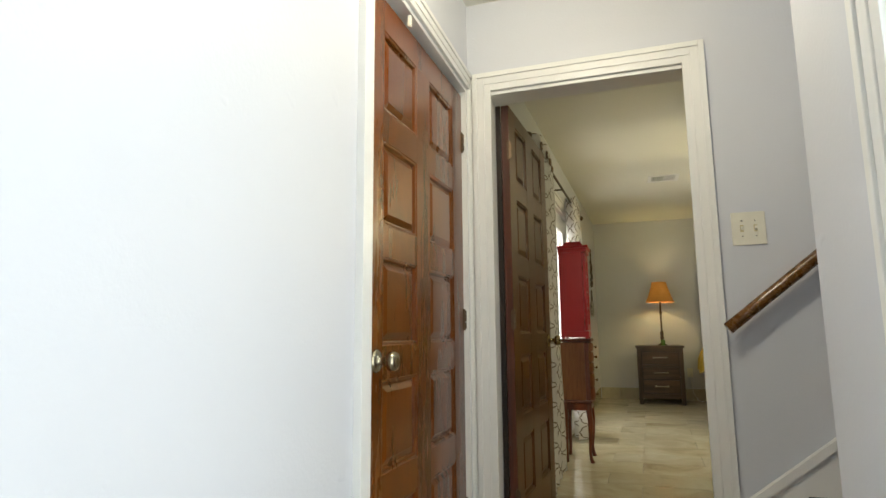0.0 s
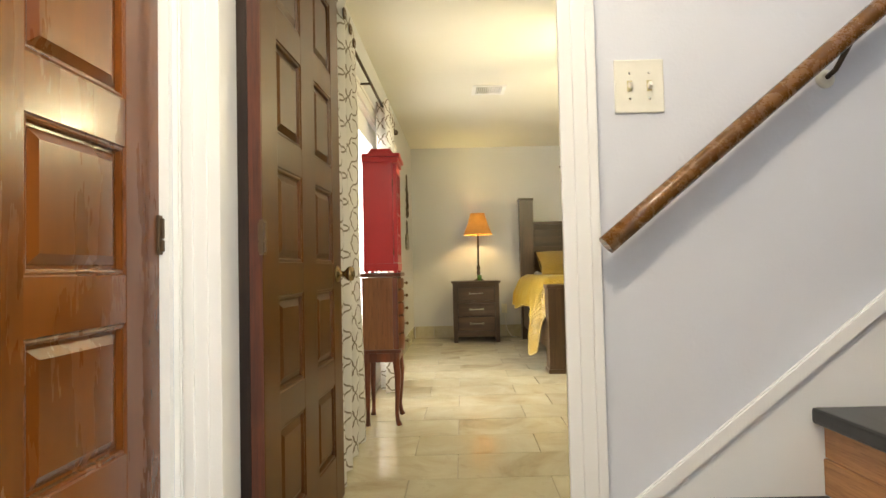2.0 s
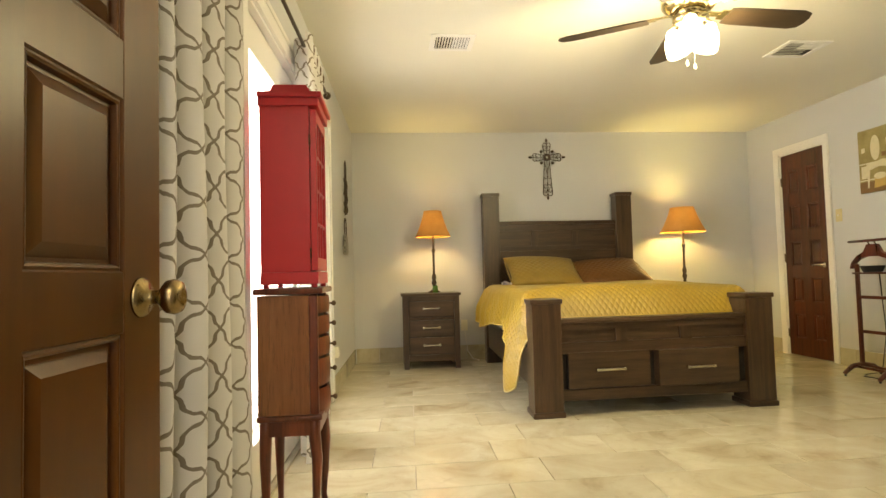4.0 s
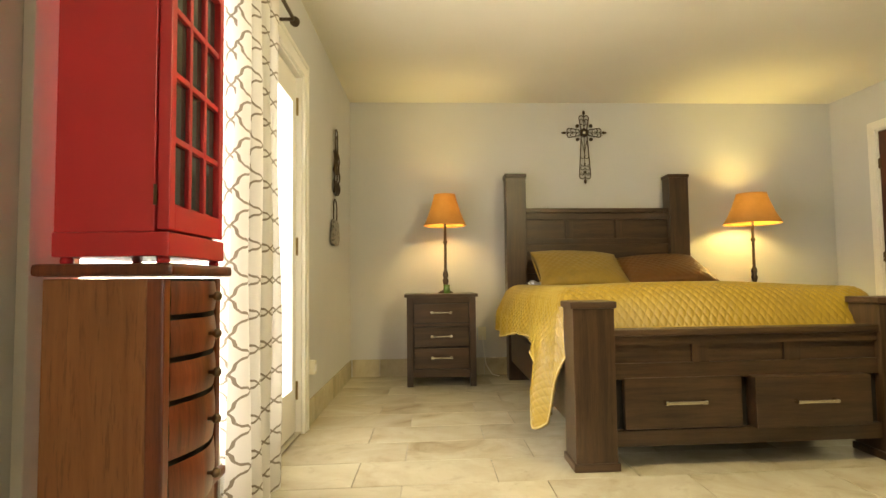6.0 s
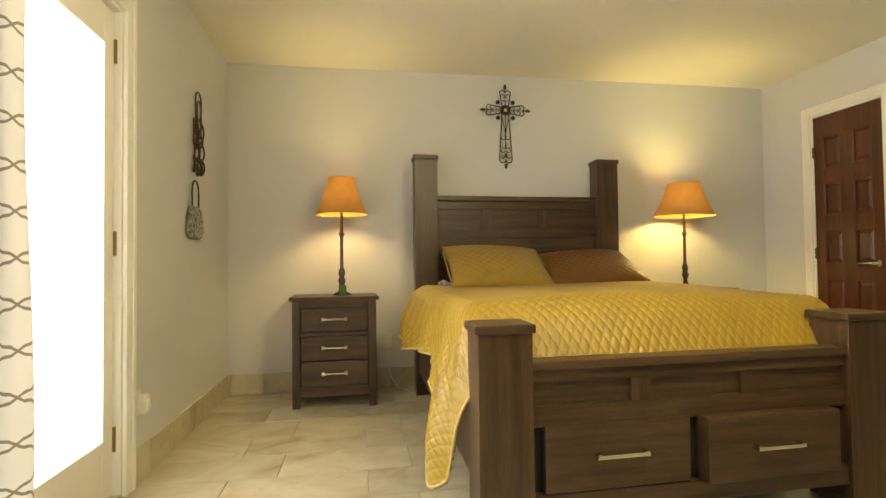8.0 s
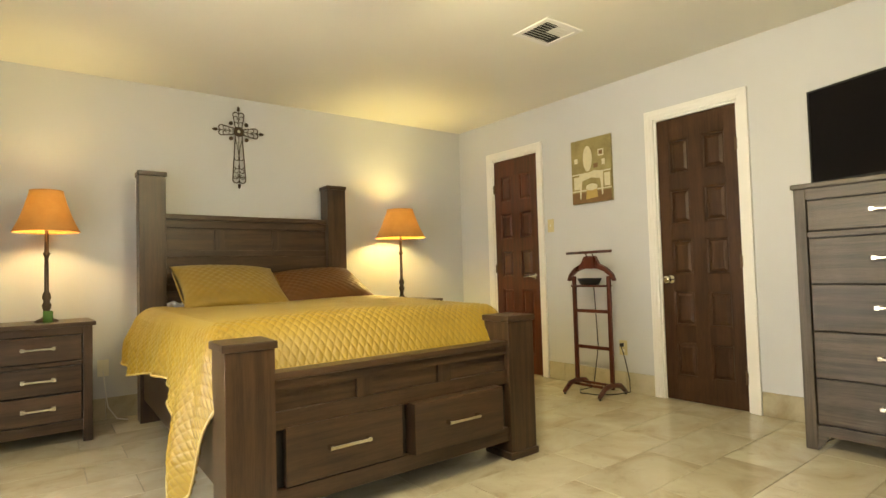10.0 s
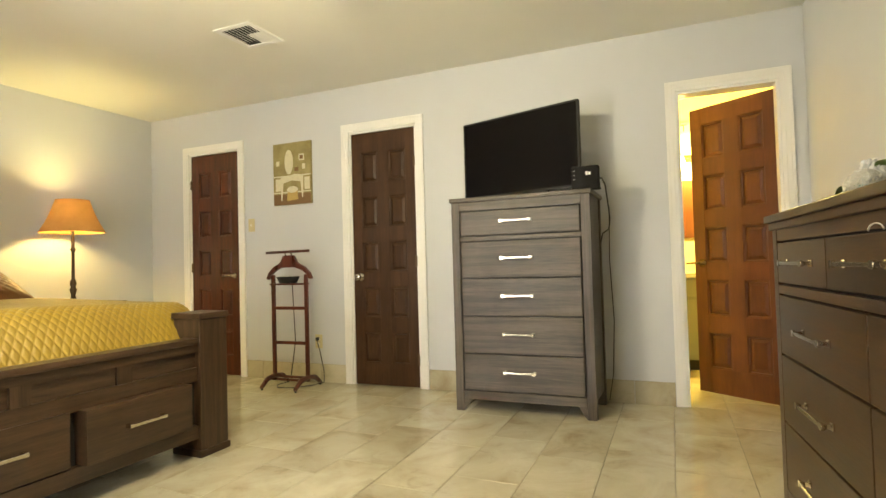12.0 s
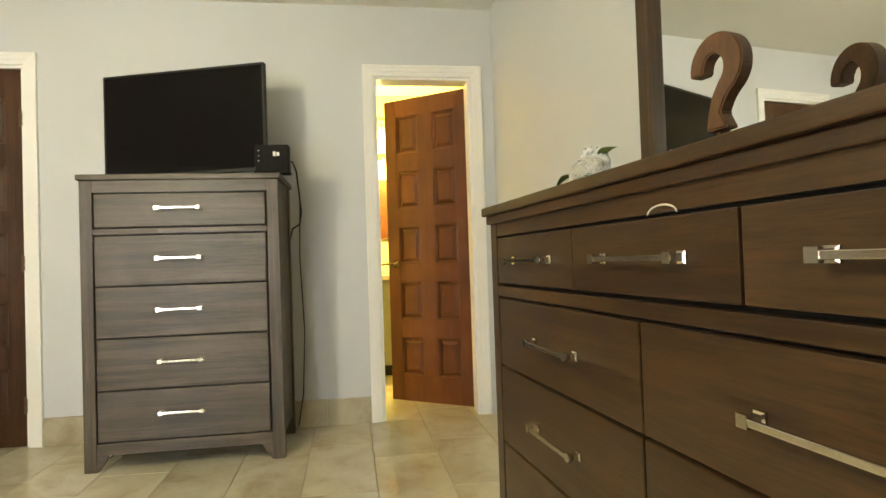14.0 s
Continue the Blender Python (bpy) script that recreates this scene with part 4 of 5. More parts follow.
pillow(pose(1.635, 7.70, 0.905, -58, 0, 4) @ pose(0, 0, 0, 0, 4, 0), M_PILLOW_A, "gold quilted velvet pillow leaning on the headboard")
pillow(pose(2.30, 7.72, 0.885, -64, 0, -6) @ pose(0, 0, 0, 0, -6, 0), M_PILLOW_B, "bronze quilted velvet pillow leaning on the headboard")
sheet = part("folded_sheet", moved(grid(14, 10, lambda u, v: (0.13 * (u - 0.5), 0.12 * (v - 0.5), 0.024 + 0.016 * math.sin(9 * u + 3 * v) * math.sin(5 * v + 1))), pose(1.30, 7.72, 0.785)), M_SHEET)
md = sheet.modifiers.new("thickness", "SOLIDIFY")
md.thickness = 0.03
tagged(sheet, "crumpled pale sheet edge showing beside the pillow", "sheet")


# ---- table lamps ----
def table_lamp(m, turn, label, r0, r1):
    ob = thing("table_lamp", label, "table lamp", m, "lamps on the nightstands")
    part("base", lathe([(0.062, 0), (0.062, 0.008), (0.050, 0.016), (0.030, 0.024), (0.020, 0.034)], 28), M_IRON, ob)
    part("stem", lathe([(0.020, 0.034), (0.014, 0.06), (0.022, 0.085), (0.026, 0.105), (0.016, 0.125), (0.024, 0.150), (0.020, 0.175), (0.012, 0.190), (0.011, 0.40), (0.017, 0.415),
                        (0.021, 0.425), (0.012, 0.440), (0.010, 0.56), (0.010, 0.60)], 20), M_IRON, ob)
    part("socket", lathe([(0.016, 0.60), (0.018, 0.61), (0.018, 0.64), (0.010, 0.645)], 16), M_BRASS, ob)
    bm = bmesh.new()
    rings = []
    for i in range(9):
        f = i / 8
        rr, z = r1 + (r0 - r1) * (0.72 * (1 - f) + 0.28 * (1 - f) ** 2.6), 0.562 + 0.256 * f
        rings.append([bm.verts.new((rr * (1 + 0.006 * (j % 2)) * math.cos(math.pi * j / 24), rr * (1 + 0.006 * (j % 2)) * math.sin(math.pi * j / 24), z)) for j in range(48)])
    for a, b in zip(rings, rings[1:]):
        for j in range(48):
            bm.faces.new((a[j], a[(j + 1) % 48], b[(j + 1) % 48], b[j])).smooth = True
    shade = part("shade", moved(bm, pose(0, 0, 0, 0, 0, turn)), M_SHADE, ob, "orange cloth shade, lit from inside")
    for rr, z in ((r0, 0.562), (r1, 0.818)):
        part("trim", tube([(rr * math.cos(math.pi * j / 16), rr * math.sin(math.pi * j / 16), z) for j in range(32)], 0.0035, 6, closed=True), M_SHADE, shade)
    part("harp", tube([(0, 0, 0.64), (0.03, 0, 0.66), (0.045, 0, 0.72), (0.03, 0, 0.79), (0, 0, 0.812)], 0.002, 6), M_BRASS, ob)
    bulb = part("bulb", lathe([(0.012, 0.645), (0.014, 0.66), (0.022, 0.68), (0.025, 0.70), (0.018, 0.722), (0.004, 0.73)], 16), M_GLOBE, ob, "glowing bulb")
    bulb.visible_shadow = False
    return ob


table_lamp(pose(0.596, 8.0, 0.725), 45, "dark turned table lamp with a lit orange shade", 0.177, 0.088)
table_lamp(pose(3.25, 8.03, 0.725), 20, "dark turned table lamp with a flared lit orange shade", 0.228, 0.118)


# ---- hall and stairs ----
stairs = thing("stairs", "wooden stairs with black treads and orange-brown risers", "stairs", None, "", "structure")
for i in range(13):
    x, z = max(0.575, 0.502 + 0.253 * i), 0.162 + 0.1975 * i
    bm = boxes((x - 0.0, 0.502 + 0.253 * (i + 1) + 0.03, 1.409, 2.425, z - 0.036, z), bev=0.009, seg=3)
    part("tread", bm, M_TREAD, stairs)
    zr = z - 0.036
    part("riser", boxes((x + 0.028, x + 0.05, 1.409, 2.425, zr - 0.078, zr - 0.001), bev=0.002, seg=1), M_RISER, stairs)
    part("riser", boxes((x + 0.024, x + 0.05, 1.409, 2.425, zr - 0.1605, zr - 0.080), bev=0.002, seg=1), M_RISER, stairs)
bm = extruded([(0.548, 0.0), (3.7, 2.30), (3.7, 2.755), (0.548, 0.292)], 0.016)
structure("stair_skirt", moved(bm, pose(0, 2.427, 0)), M_WHITE, "white painted skirting board along the stairs", "skirting")
bm = extruded([(0.548, 0.272), (3.7, 2.730), (3.7, 2.778), (0.548, 0.318)], 0.014, 0.004)
structure("stair_trim", moved(bm, pose(0, 2.415, 0)), M_WHITE, "white sloping moulding above the stair skirting", "trim")
rail = thing("handrail", "round brown varnished wooden handrail on wall brackets", "handrail")
pts = [(0.545 + 0.12 * i, 2.383, 0.932 + 0.12 * i * 0.825) for i in range(24)]
part("bar", tube(pts, 0.0220, 16), M_RAIL, rail)
for x in (1.11, 2.4):
    z = 0.932 + (x - 0.545) * 0.825
    part("bracket", tube([(x, 2.386, z - 0.022), (x - 0.012, 2.39, z - 0.045), (x - 0.02, 2.41, z - 0.075), (x - 0.022, 2.442, z - 0.085)], 0.006, 8), M_IRON, rail)
    part("bracket_plate", moved(lathe([(0.022, 0), (0.022, 0.004), (0.012, 0.010)], 16), pose(x - 0.022, 2.445, z - 0.085, 90)), M_ALMOND, rail, "paint-splashed bracket plate")
plate = thing("light_switch", "cream double light switch plate on the hall wall", "light switch", pose(0.651, 2.445, 1.306))
part("plate", boxes((-0.058, 0.058, -0.006, 0.0, -0.063, 0.063), bev=0.003), M_ALMOND, plate)
for x, up in ((-0.023, 1), (0.023, -1)):
    part("slot", boxes((x - 0.006, x + 0.006, -0.0068, -0.004, -0.013, 0.013)), M_PLATE, plate)
    part("toggle", moved(boxes((-0.004, 0.004, -0.014, 0.0, -0.006, 0.006), bev=0.0015), pose(x, -0.006, 0.003 * up, 22 * up)), M_ALMOND, plate)
    for z in (-0.03, 0.03):
        part("screw", moved(lathe([(0.003, 0), (0.003, 0.001), (0.001, 0.0015)], 8), pose(x, -0.006, z, 90)), M_SILVER, plate)
hall_lamp = thing("ceiling_lamp", "flush ceiling lamp with a frosted glass bowl in the hall", "ceiling lamp", pose(0.12, 1.33, 2.43))
part("base", lathe([(0.13, 0.0), (0.13, -0.02), (0.12, -0.025)], 28), M_SILVER, hall_lamp)
bowl = part("bowl", lathe([(0.12, -0.026), (0.118, -0.05), (0.10, -0.08), (0.06, -0.10), (0.005, -0.106)], 28), glow("lit_hall_glass", (1.0, 0.88, 0.66), 4.0), hall_lamp, "glowing frosted glass bowl")
bowl.visible_shadow = False
casing("door_frame_side_room", "white painted frame of the side doorway", -0.985, 0.15, 2.03, pose(0.573, 0, 0, 0, 0, -90), 0.085, depth=0.126)

# ---- armoire and red cabinet ----
arm = thing("jewellery_armoire", "slim cherry jewellery armoire on curved legs with five drawers", "jewellery armoire", pose(-0.292, 4.345, 0))
AD, AW = 0.205, 0.290     # depth along x, width along y; front towards +x
for x in (0.022, AD - 0.018):
    for y in (0.022, AW - 0.022):
        s, q = (1 if x > 0.1 else -0.3), (1 if y > 0.1 else -1)
        bm = tube([(x, y, 0.43), (x, y, 0.36), (x + 0.008 * s, y, 0.28), (x + 0.004 * s, y, 0.16), (x - 0.002 * s, y, 0.07), (x + 0.004 * s, y, 0.025), (x + 0.012 * s, y, 0.0)],
                  [0.021, 0.021, 0.019, 0.0145, 0.011, 0.013, 0.017], 10)
        part("leg", bm, M_CHERRY, arm)
part("apron", boxes((0.008, AD - 0.002, 0.006, 0.020, 0.36, 0.418), (0.008, AD - 0.002, AW - 0.020, AW - 0.006, 0.36, 0.418), (AD - 0.012, AD, 0.02, AW - 0.02, 0.36, 0.418), bev=0.003), M_CHERRY, arm)
part("lower_moulding", boxes((-0.004, AD + 0.012, -0.006, AW + 0.006, 0.412, 0.432), bev=0.006), M_CHERRY, arm)
part("body", boxes((0.0, AD - 0.03, 0.004, AW - 0.004, 0.432, 0.842), bev=0.002), M_OAK, arm, "oak-coloured side panels")
part("front_post", boxes((AD - 0.030, AD, 0.003, 0.030, 0.432, 0.842), bev=0.004), M_CHERRY, arm)
part("front_post", boxes((AD - 0.030, AD, AW - 0.030, AW - 0.003, 0.432, 0.842), bev=0.004), M_CHERRY, arm)
part("top_slab", boxes((-0.012, AD + 0.020, -0.012, AW + 0.012, 0.846, 0.868), bev=0.007), M_CHERRY, arm)
# black slab paints the shade between the bowed drawer fronts
part("recess", boxes((AD - 0.035, AD - 0.006, 0.030, AW - 0.030, 0.434, 0.842)), M_GAP, arm)
z = 0.836
for hgt in (0.064, 0.070, 0.070, 0.098, 0.098):
    z0, z1 = z - hgt + 0.004, z

    def bow(u, v, z0=z0, z1=z1):
        return (AD - 0.004 + 0.026 * math.sin(math.pi * u) + 0.004 * math.sin(math.pi * v), 0.032 + u * (AW - 0.064), z0 + v * (z1 - z0))

    bm = grid(14, 6, bow)
    dr = part("drawer_front", bm, M_CHERRY, arm, "bowed drawer front")
    part("knob", moved(lathe([(0.004, 0), (0.004, 0.010), (0.009, 0.014), (0.010, 0.020), (0.006, 0.025), (0.001, 0.026)], 12), pose(AD + 0.024, AW / 2, (z0 + z1) / 2, 0, 90)), M_BRONZE, dr)
    z -= hgt + 0.006

cab = thing("red_cabinet", "red painted display cabinet with a glazed door on the armoire", "cabinet", pose(-0.278, 4.352, 0.868))
RD, RW, RH = 0.195, 0.278, 0.640
for x in (0.015, RD - 0.015):
    for y in (0.015, RW - 0.015):
        part("foot", lathe([(0.010, 0), (0.011, 0.006), (0.009, 0.013)], 10, (x, y, 0)), M_RED, cab)
part("plinth", boxes((-0.002, RD + 0.002, -0.002, RW + 0.002, 0.012, 0.055), bev=0.003), M_RED, cab)
part("body", boxes((0.0, RD - 0.024, 0.0, RW, 0.055, RH), bev=0.002), M_RED, cab)
dz0, dz1 = 0.060, RH - 0.01
doorp = part("door", boxes((RD - 0.022, RD, 0.004, 0.026, dz0, dz1), (RD - 0.022, RD, RW - 0.026, RW - 0.004, dz0, dz1), (RD - 0.022, RD, 0.026, RW - 0.026, dz0, dz0 + 0.045),
                           (RD - 0.022, RD, 0.026, RW - 0.026, dz1 - 0.040, dz1), bev=0.002), M_RED, cab)
pz0, pz1 = dz0 + 0.045, dz1 - 0.040
for i in (1, 2):
    y = 0.026 + (RW - 0.052) * i / 3
    part("muntin", boxes((RD - 0.018, RD - 0.003, y - 0.006, y + 0.006, pz0, pz1), bev=0.002), M_RED, doorp)
for i in (1, 2, 3):
    zz = pz0 + (pz1 - pz0) * i / 4
    part("muntin", boxes((RD - 0.0175, RD - 0.0035, 0.026, RW - 0.026, zz - 0.006, zz + 0.006), bev=0.002), M_RED, doorp)
for i in range(3):
    for j in range(4):
        y0, y1 = 0.026 + (RW - 0.052) * i / 3 + 0.006, 0.026 + (RW - 0.052) * (i + 1) / 3 - 0.006
        q0, q1 = pz0 + (pz1 - pz0) * j / 4 + 0.006, pz0 + (pz1 - pz0) * (j + 1) / 4 - 0.006
        part("pane", boxes((RD - 0.014, RD - 0.012, y0, y1, q0, q1)), M_DARKGLASS, doorp, "dark glass pane")
part("crown", boxes((-0.004, RD + 0.010, -0.006, RW + 0.006, RH, RH + 0.030), bev=0.004), M_RED, cab)
part("crown_moulding", boxes((-0.006, RD + 0.022, -0.014, RW + 0.014, RH + 0.030, RH + 0.050), bev=0.005), M_RED, cab)
arch = [(0.03 + 0.15 * i / 16, RH + 0.050 + 0.030 * min(1.0, 2.6 * math.sin(math.pi * i / 16))) for i in range(17)]
part("pediment", moved(extruded([(0.018, RH + 0.050)] + arch + [(0.192, RH + 0.050)], RW - 0.02), pose(0, 0.01, 0)), M_RED, cab)
for zz in (0.12, 0.52):
    part("hinge", tube([(RD - 0.023, -0.002, zz - 0.018), (RD - 0.023, -0.002, zz + 0.018)], 0.003, 6), M_BRONZE, cab)

# ---- ceiling fan and vents ----
fan = thing("ceiling_fan", "brass ceiling fan with five dark blades and lit glass shades", "ceiling fan", pose(1.68, 4.97, 0))
M_FANMETAL = metal("pale_brass", (0.72, 0.60, 0.34), 0.22)
M_BLADE = wood("fan_blade_wood", (0.016, 0.010, 0.006), (0.038, 0.024, 0.014), 0.4, (2, 20, 20), 0.1, 0.1)
part("canopy", lathe([(0.085, 2.43), (0.085, 2.41), (0.07, 2.385), (0.05, 2.37)], 28), M_FANMETAL, fan)
part("motor", lathe([(0.05, 2.37), (0.06, 2.34), (0.125, 2.325), (0.135, 2.29), (0.135, 2.215), (0.11, 2.185), (0.075, 2.175)], 32), M_FANMETAL, fan)
part("light_fitting", lathe([(0.07, 2.175), (0.055, 2.165), (0.05, 2.150), (0.085, 2.145), (0.085, 2.13), (0.04, 2.11), (0.012, 2.10)], 28), M_FANMETAL, fan)
for i in range(5):
    a = 4.5 + 72 * i
    bl = [(0.20, -0.055), (0.24, -0.062), (0.60, -0.070), (0.645, -0.055), (0.66, -0.02), (0.66, 0.02), (0.645, 0.055), (0.60, 0.070), (0.24, 0.062), (0.20, 0.055)]
    bm = extruded(bl, 0.006)
    moved(bm, pose(0, 0, 2.163, 0, 0, a) @ pose(0, 0, 0, -12) @ pose(0, 0, 0, 90))
    blade = part("blade", bm, M_BLADE, fan, "dark brown wooden blade")
    part("blade_iron", moved(boxes((0.10, 0.17, -0.018, 0.018, 0.006, 0.012), (0.16, 0.26, -0.035, 0.035, 0.004, 0.010), bev=0.003), pose(0, 0, 2.163, 0, 0, a) @ pose(0, 0, 0, -12)), M_FANMETAL, blade)
for i in range(3):
    a = 2 * math.pi * i / 3
    c = (0.11 * math.cos(a), 0.11 * math.sin(a))
    arm_bm = tube([(0.04 * math.cos(a), 0.04 * math.sin(a), 2.14), (0.09 * math.cos(a), 0.09 * math.sin(a), 2.135), (c[0], c[1], 2.115)], 0.010, 8)
    part("light_arm", arm_bm, M_FANMETAL, fan)
    m = Matrix.Translation((c[0], c[1], 2.112)) @ Matrix.Rotation(radians(24), 4, Vector((-math.sin(a), math.cos(a), 0)))
    shade = part("glass_shade", moved(lathe([(0.022, 0.0), (0.03, -0.015), (0.052, -0.05), (0.064, -0.09), (0.070, -0.125), (0.02, -0.127)], 20), m @ pose(0, 0, 0)), M_GLOBE, fan, "lit tulip glass shade")
    shade.visible_shadow = False
for x, ln in ((0.018, 0.17), (-0.022, 0.155)):
    ch = part("pull_chain", tube([(x, 0.01, 2.11), (x, 0.01, 2.085 - ln)], 0.0016, 6), M_WIRE, fan)
    part("pull_knob", lathe([(0.003, 0.0), (0.006, -0.008), (0.007, -0.02), (0.003, -0.028)], 10, (x, 0.01, 2.085 - ln)), M_WIRE, ch)


def ceiling_vent(x0, x1, y0, y1, split):
    cx, cy, w, d = (x0 + x1) / 2, (y0 + y1) / 2, (x1 - x0) / 2, (y1 - y0) / 2
    ob = thing("ceiling_vent", "white metal air vent in the ceiling", "air vent", pose(cx, cy, H), "vents in the ceiling")
    part("frame", boxes((-w, -w + 0.035, -d, d, -0.008, 0), (w - 0.035, w, -d, d, -0.008, 0), (-w + 0.035, w - 0.035, -d, -d + 0.035, -0.008, 0), (-w + 0.035, w - 0.035, d - 0.035, d, -0.008, 0), bev=0.002), M_WHITE, ob)
    # black plate paints the shade between the slats
    part("backing", boxes((-w + 0.03, w - 0.03, -d + 0.03, d - 0.03, -0.0015, -0.0005)), M_GAP, ob)
    n = 12 if split else 8
    for i in range(n):
        t = -1 + 2 * (i + 0.5) / n
        if split:
            bm = boxes((-0.0075, 0.0075, -d + 0.034, d - 0.034, -0.0008, 0.0008))
            moved(bm, pose(t * (w - 0.036), 0, -0.006, 0, 40 if t > 0 else -40))
        else:
            bm = boxes((-w + 0.034, w * 0.45, -0.0075, 0.0075, -0.0008, 0.0008))
            moved(bm, pose(0, t * (d - 0.036), -0.006, 40))
        part("slat", bm, M_WHITE, ob)
    if not split:
        part("damper", boxes((-w * 0.1, w - 0.036, -d + 0.036, 0.0, -0.005, -0.003)), M_WHITE, ob)
    return ob


ceiling_vent(0.455, 0.745, 5.845, 6.10, True)
ceiling_vent(2.90, 3.22, 5.87, 6.155, False)

# ---- wall pieces ----
cross = thing("wall_cross", "scrolled dark iron cross hanging on the wall", "wall cross", pose(1.887, 8.318, 2.152))


def arc(cx, cz, r, a0, a1, n=10, y=-0.012):
    return [(cx + r * math.cos(radians(a0 + (a1 - a0) * i / n)), y, cz + r * math.sin(radians(a0 + (a1 - a0) * i / n))) for i in range(n + 1)]


def cross_arm(length, w0, w1, ang, foot=False):
    y = -0.012
    m = pose(0, 0, 0, 0, ang, 0)
    bm = tube([(-w0, y, 0.02), (-w1, y, length - 0.03)] + arc(-w1 / 2, length - 0.03, w1 / 2, 180, 20) + arc(w1 / 2, length - 0.03, w1 / 2, 160, 0) + [(w0, y, 0.02)], 0.0042, 6)
    for s in (-1, 1):
        tube(arc(s * w1 * 0.5, length - 0.055, w1 * 0.34, 90 - s * 90, 90 + s * 150), 0.003, 6, bm)
        tube(arc(s * w1 * 0.45, length - 0.10 if length > 0.15 else 0.07, w1 * 0.30, 90 + s * 90, 90 - s * 160), 0.003, 6, bm)
        if foot:
            for k in (0.22, 0.29, 0.36):
                tube(arc(s * 0.018, k, 0.016, 90 - s * 90, 90 + s * 140), 0.003, 6, bm)
            tube([(s * 0.030, y, 0.05), (s * 0.012, y, 0.12), (0, y, 0.20)], 0.003, 6, bm)
    tube([(0, y, 0.03), (0, y, length + 0.005)], 0.003, 6, bm)
    part("arm", moved(bm, m), M_IRON, cross)
    part("finial", moved(lathe([(0.004, length), (0.014, length + 0.012), (0.010, length + 0.022), (0.012, length + 0.028), (0.001, length + 0.045)], 10, (0, y, 0)), m), M_IRON, cross)


cross_arm(0.165, 0.024, 0.045, 0)
cross_arm(0.165, 0.022, 0.042, 90)
cross_arm(0.165, 0.022, 0.042, -90)
cross_arm(0.425, 0.026, 0.052, 180, True)
for s in (-1, 1):
    for q in (-1, 1):
        bm = bmesh.new()
        bmesh.ops.create_icosphere(bm, subdivisions=2, radius=0.017)
        part("rosette", moved(bm, pose(s * 0.062, -0.014, q * 0.062)), M_IRON, cross)
part("medallion", moved(lathe([(0.040, 0), (0.040, 0.006), (0.028, 0.010), (0.026, 0.006), (0.014, 0.006)], 24), pose(0, -0.012, 0, 90)), M_IRON, cross)
part("stone", moved(lathe([(0.013, 0.006), (0.011, 0.012), (0.003, 0.015)], 16), pose(0, -0.012, 0, 90)), M_WIRE, cross, "small pale centre stone")
part("strip", boxes((-0.05, 0.05, -0.012, -0.008, -0.018, -0.012), (-0.05, 0.05, -0.012, -0.008, 0.012, 0.018)), M_IRON, cross)

orn = thing("wall_ornament", "dark wire wall ornament with a loop and hanging rings", "wall ornament", NW @ pose(0, -0.80, 1.48, 0, 0, 90), "metal ornaments on the wall")
bm = tube([(-0.05, -0.02, 0.22), (-0.055, -0.02, 0.34)] + arc(0, 0.43, 0.055, 180, 0, 12, -0.02) + [(0.055, -0.02, 0.34), (0.05, -0.02, 0.22)], 0.005, 6)
tube([(-0.02, -0.02, 0.30)] + arc(0.01, 0.40, 0.035, 180, 0, 8, -0.02) + [(0.04, -0.02, 0.30)], 0.004, 6, bm)
part("loop", bm, M_IRON, orn)
for x, zz, rx, rz in ((-0.06, 0.24, 0.05, 0.075), (0.03, 0.26, 0.06, 0.07), (-0.05, 0.13, 0.045, 0.06), (0.055, 0.14, 0.048, 0.06), (0.0, 0.20, 0.07, 0.05), (-0.07, 0.05, 0.03, 0.045), (0.0, 0.04, 0.032, 0.05), (0.075, 0.05, 0.03, 0.048)):
    bm = tube([(x + rx * math.cos(a), -0.02 - 0.006 * math.cos(2 * a), zz + rz * math.sin(a)) for a in [2 * math.pi * i / 18 for i in range(18)]], 0.006, 6, None, True)
    part("ring", bm, M_IRON, orn)
for x, zz in ((-0.07, 0.03), (0.0, 0.02), (0.075, 0.03), (-0.02, 0.29), (0.03, 0.24)):
    bm = bmesh.new()
    bmesh.ops.create_icosphere(bm, subdivisions=2, radius=0.022)
    part("leaf_drop", moved(bm, pose(x, -0.02, zz) @ Matrix.Diagonal((0.8, 0.35, 1.5, 1))), M_IRON, orn)
orn2 = thing("wall_ornament", "pewter purse-shaped wall ornament with a thin handle", "wall ornament", NW @ pose(0, -0.86, 1.10, 0, 0, 90), "metal ornaments on the wall")
part("handle", tube([(-0.06, -0.02, 0.17), (-0.065, -0.02, 0.24)] + arc(0, 0.27, 0.062, 180, 0, 12, -0.02) + [(0.065, -0.02, 0.24), (0.06, -0.02, 0.17)], 0.005, 6), M_IRON, orn2)
bm = extruded([(-0.085, 0.18), (-0.13, 0.10), (-0.135, 0.03), (-0.10, 0.0), (0.10, 0.0), (0.135, 0.03), (0.13, 0.10), (0.085, 0.18)], 0.022, 0.005)
k = Mat("hammered_pewter")
k.set(Base_Color=k.ramp(k.noise(45, 5), (0.38, (0.06, 0.055, 0.05)), (0.6, (0.45, 0.42, 0.36))), Metallic=0.6, Roughness=0.4)
k.bump(k.noise(60, 3), 0.6, 0.005)
part("purse", moved(bm, pose(0, -0.03, 0)), k.m, orn2, "patterned pewter purse body")


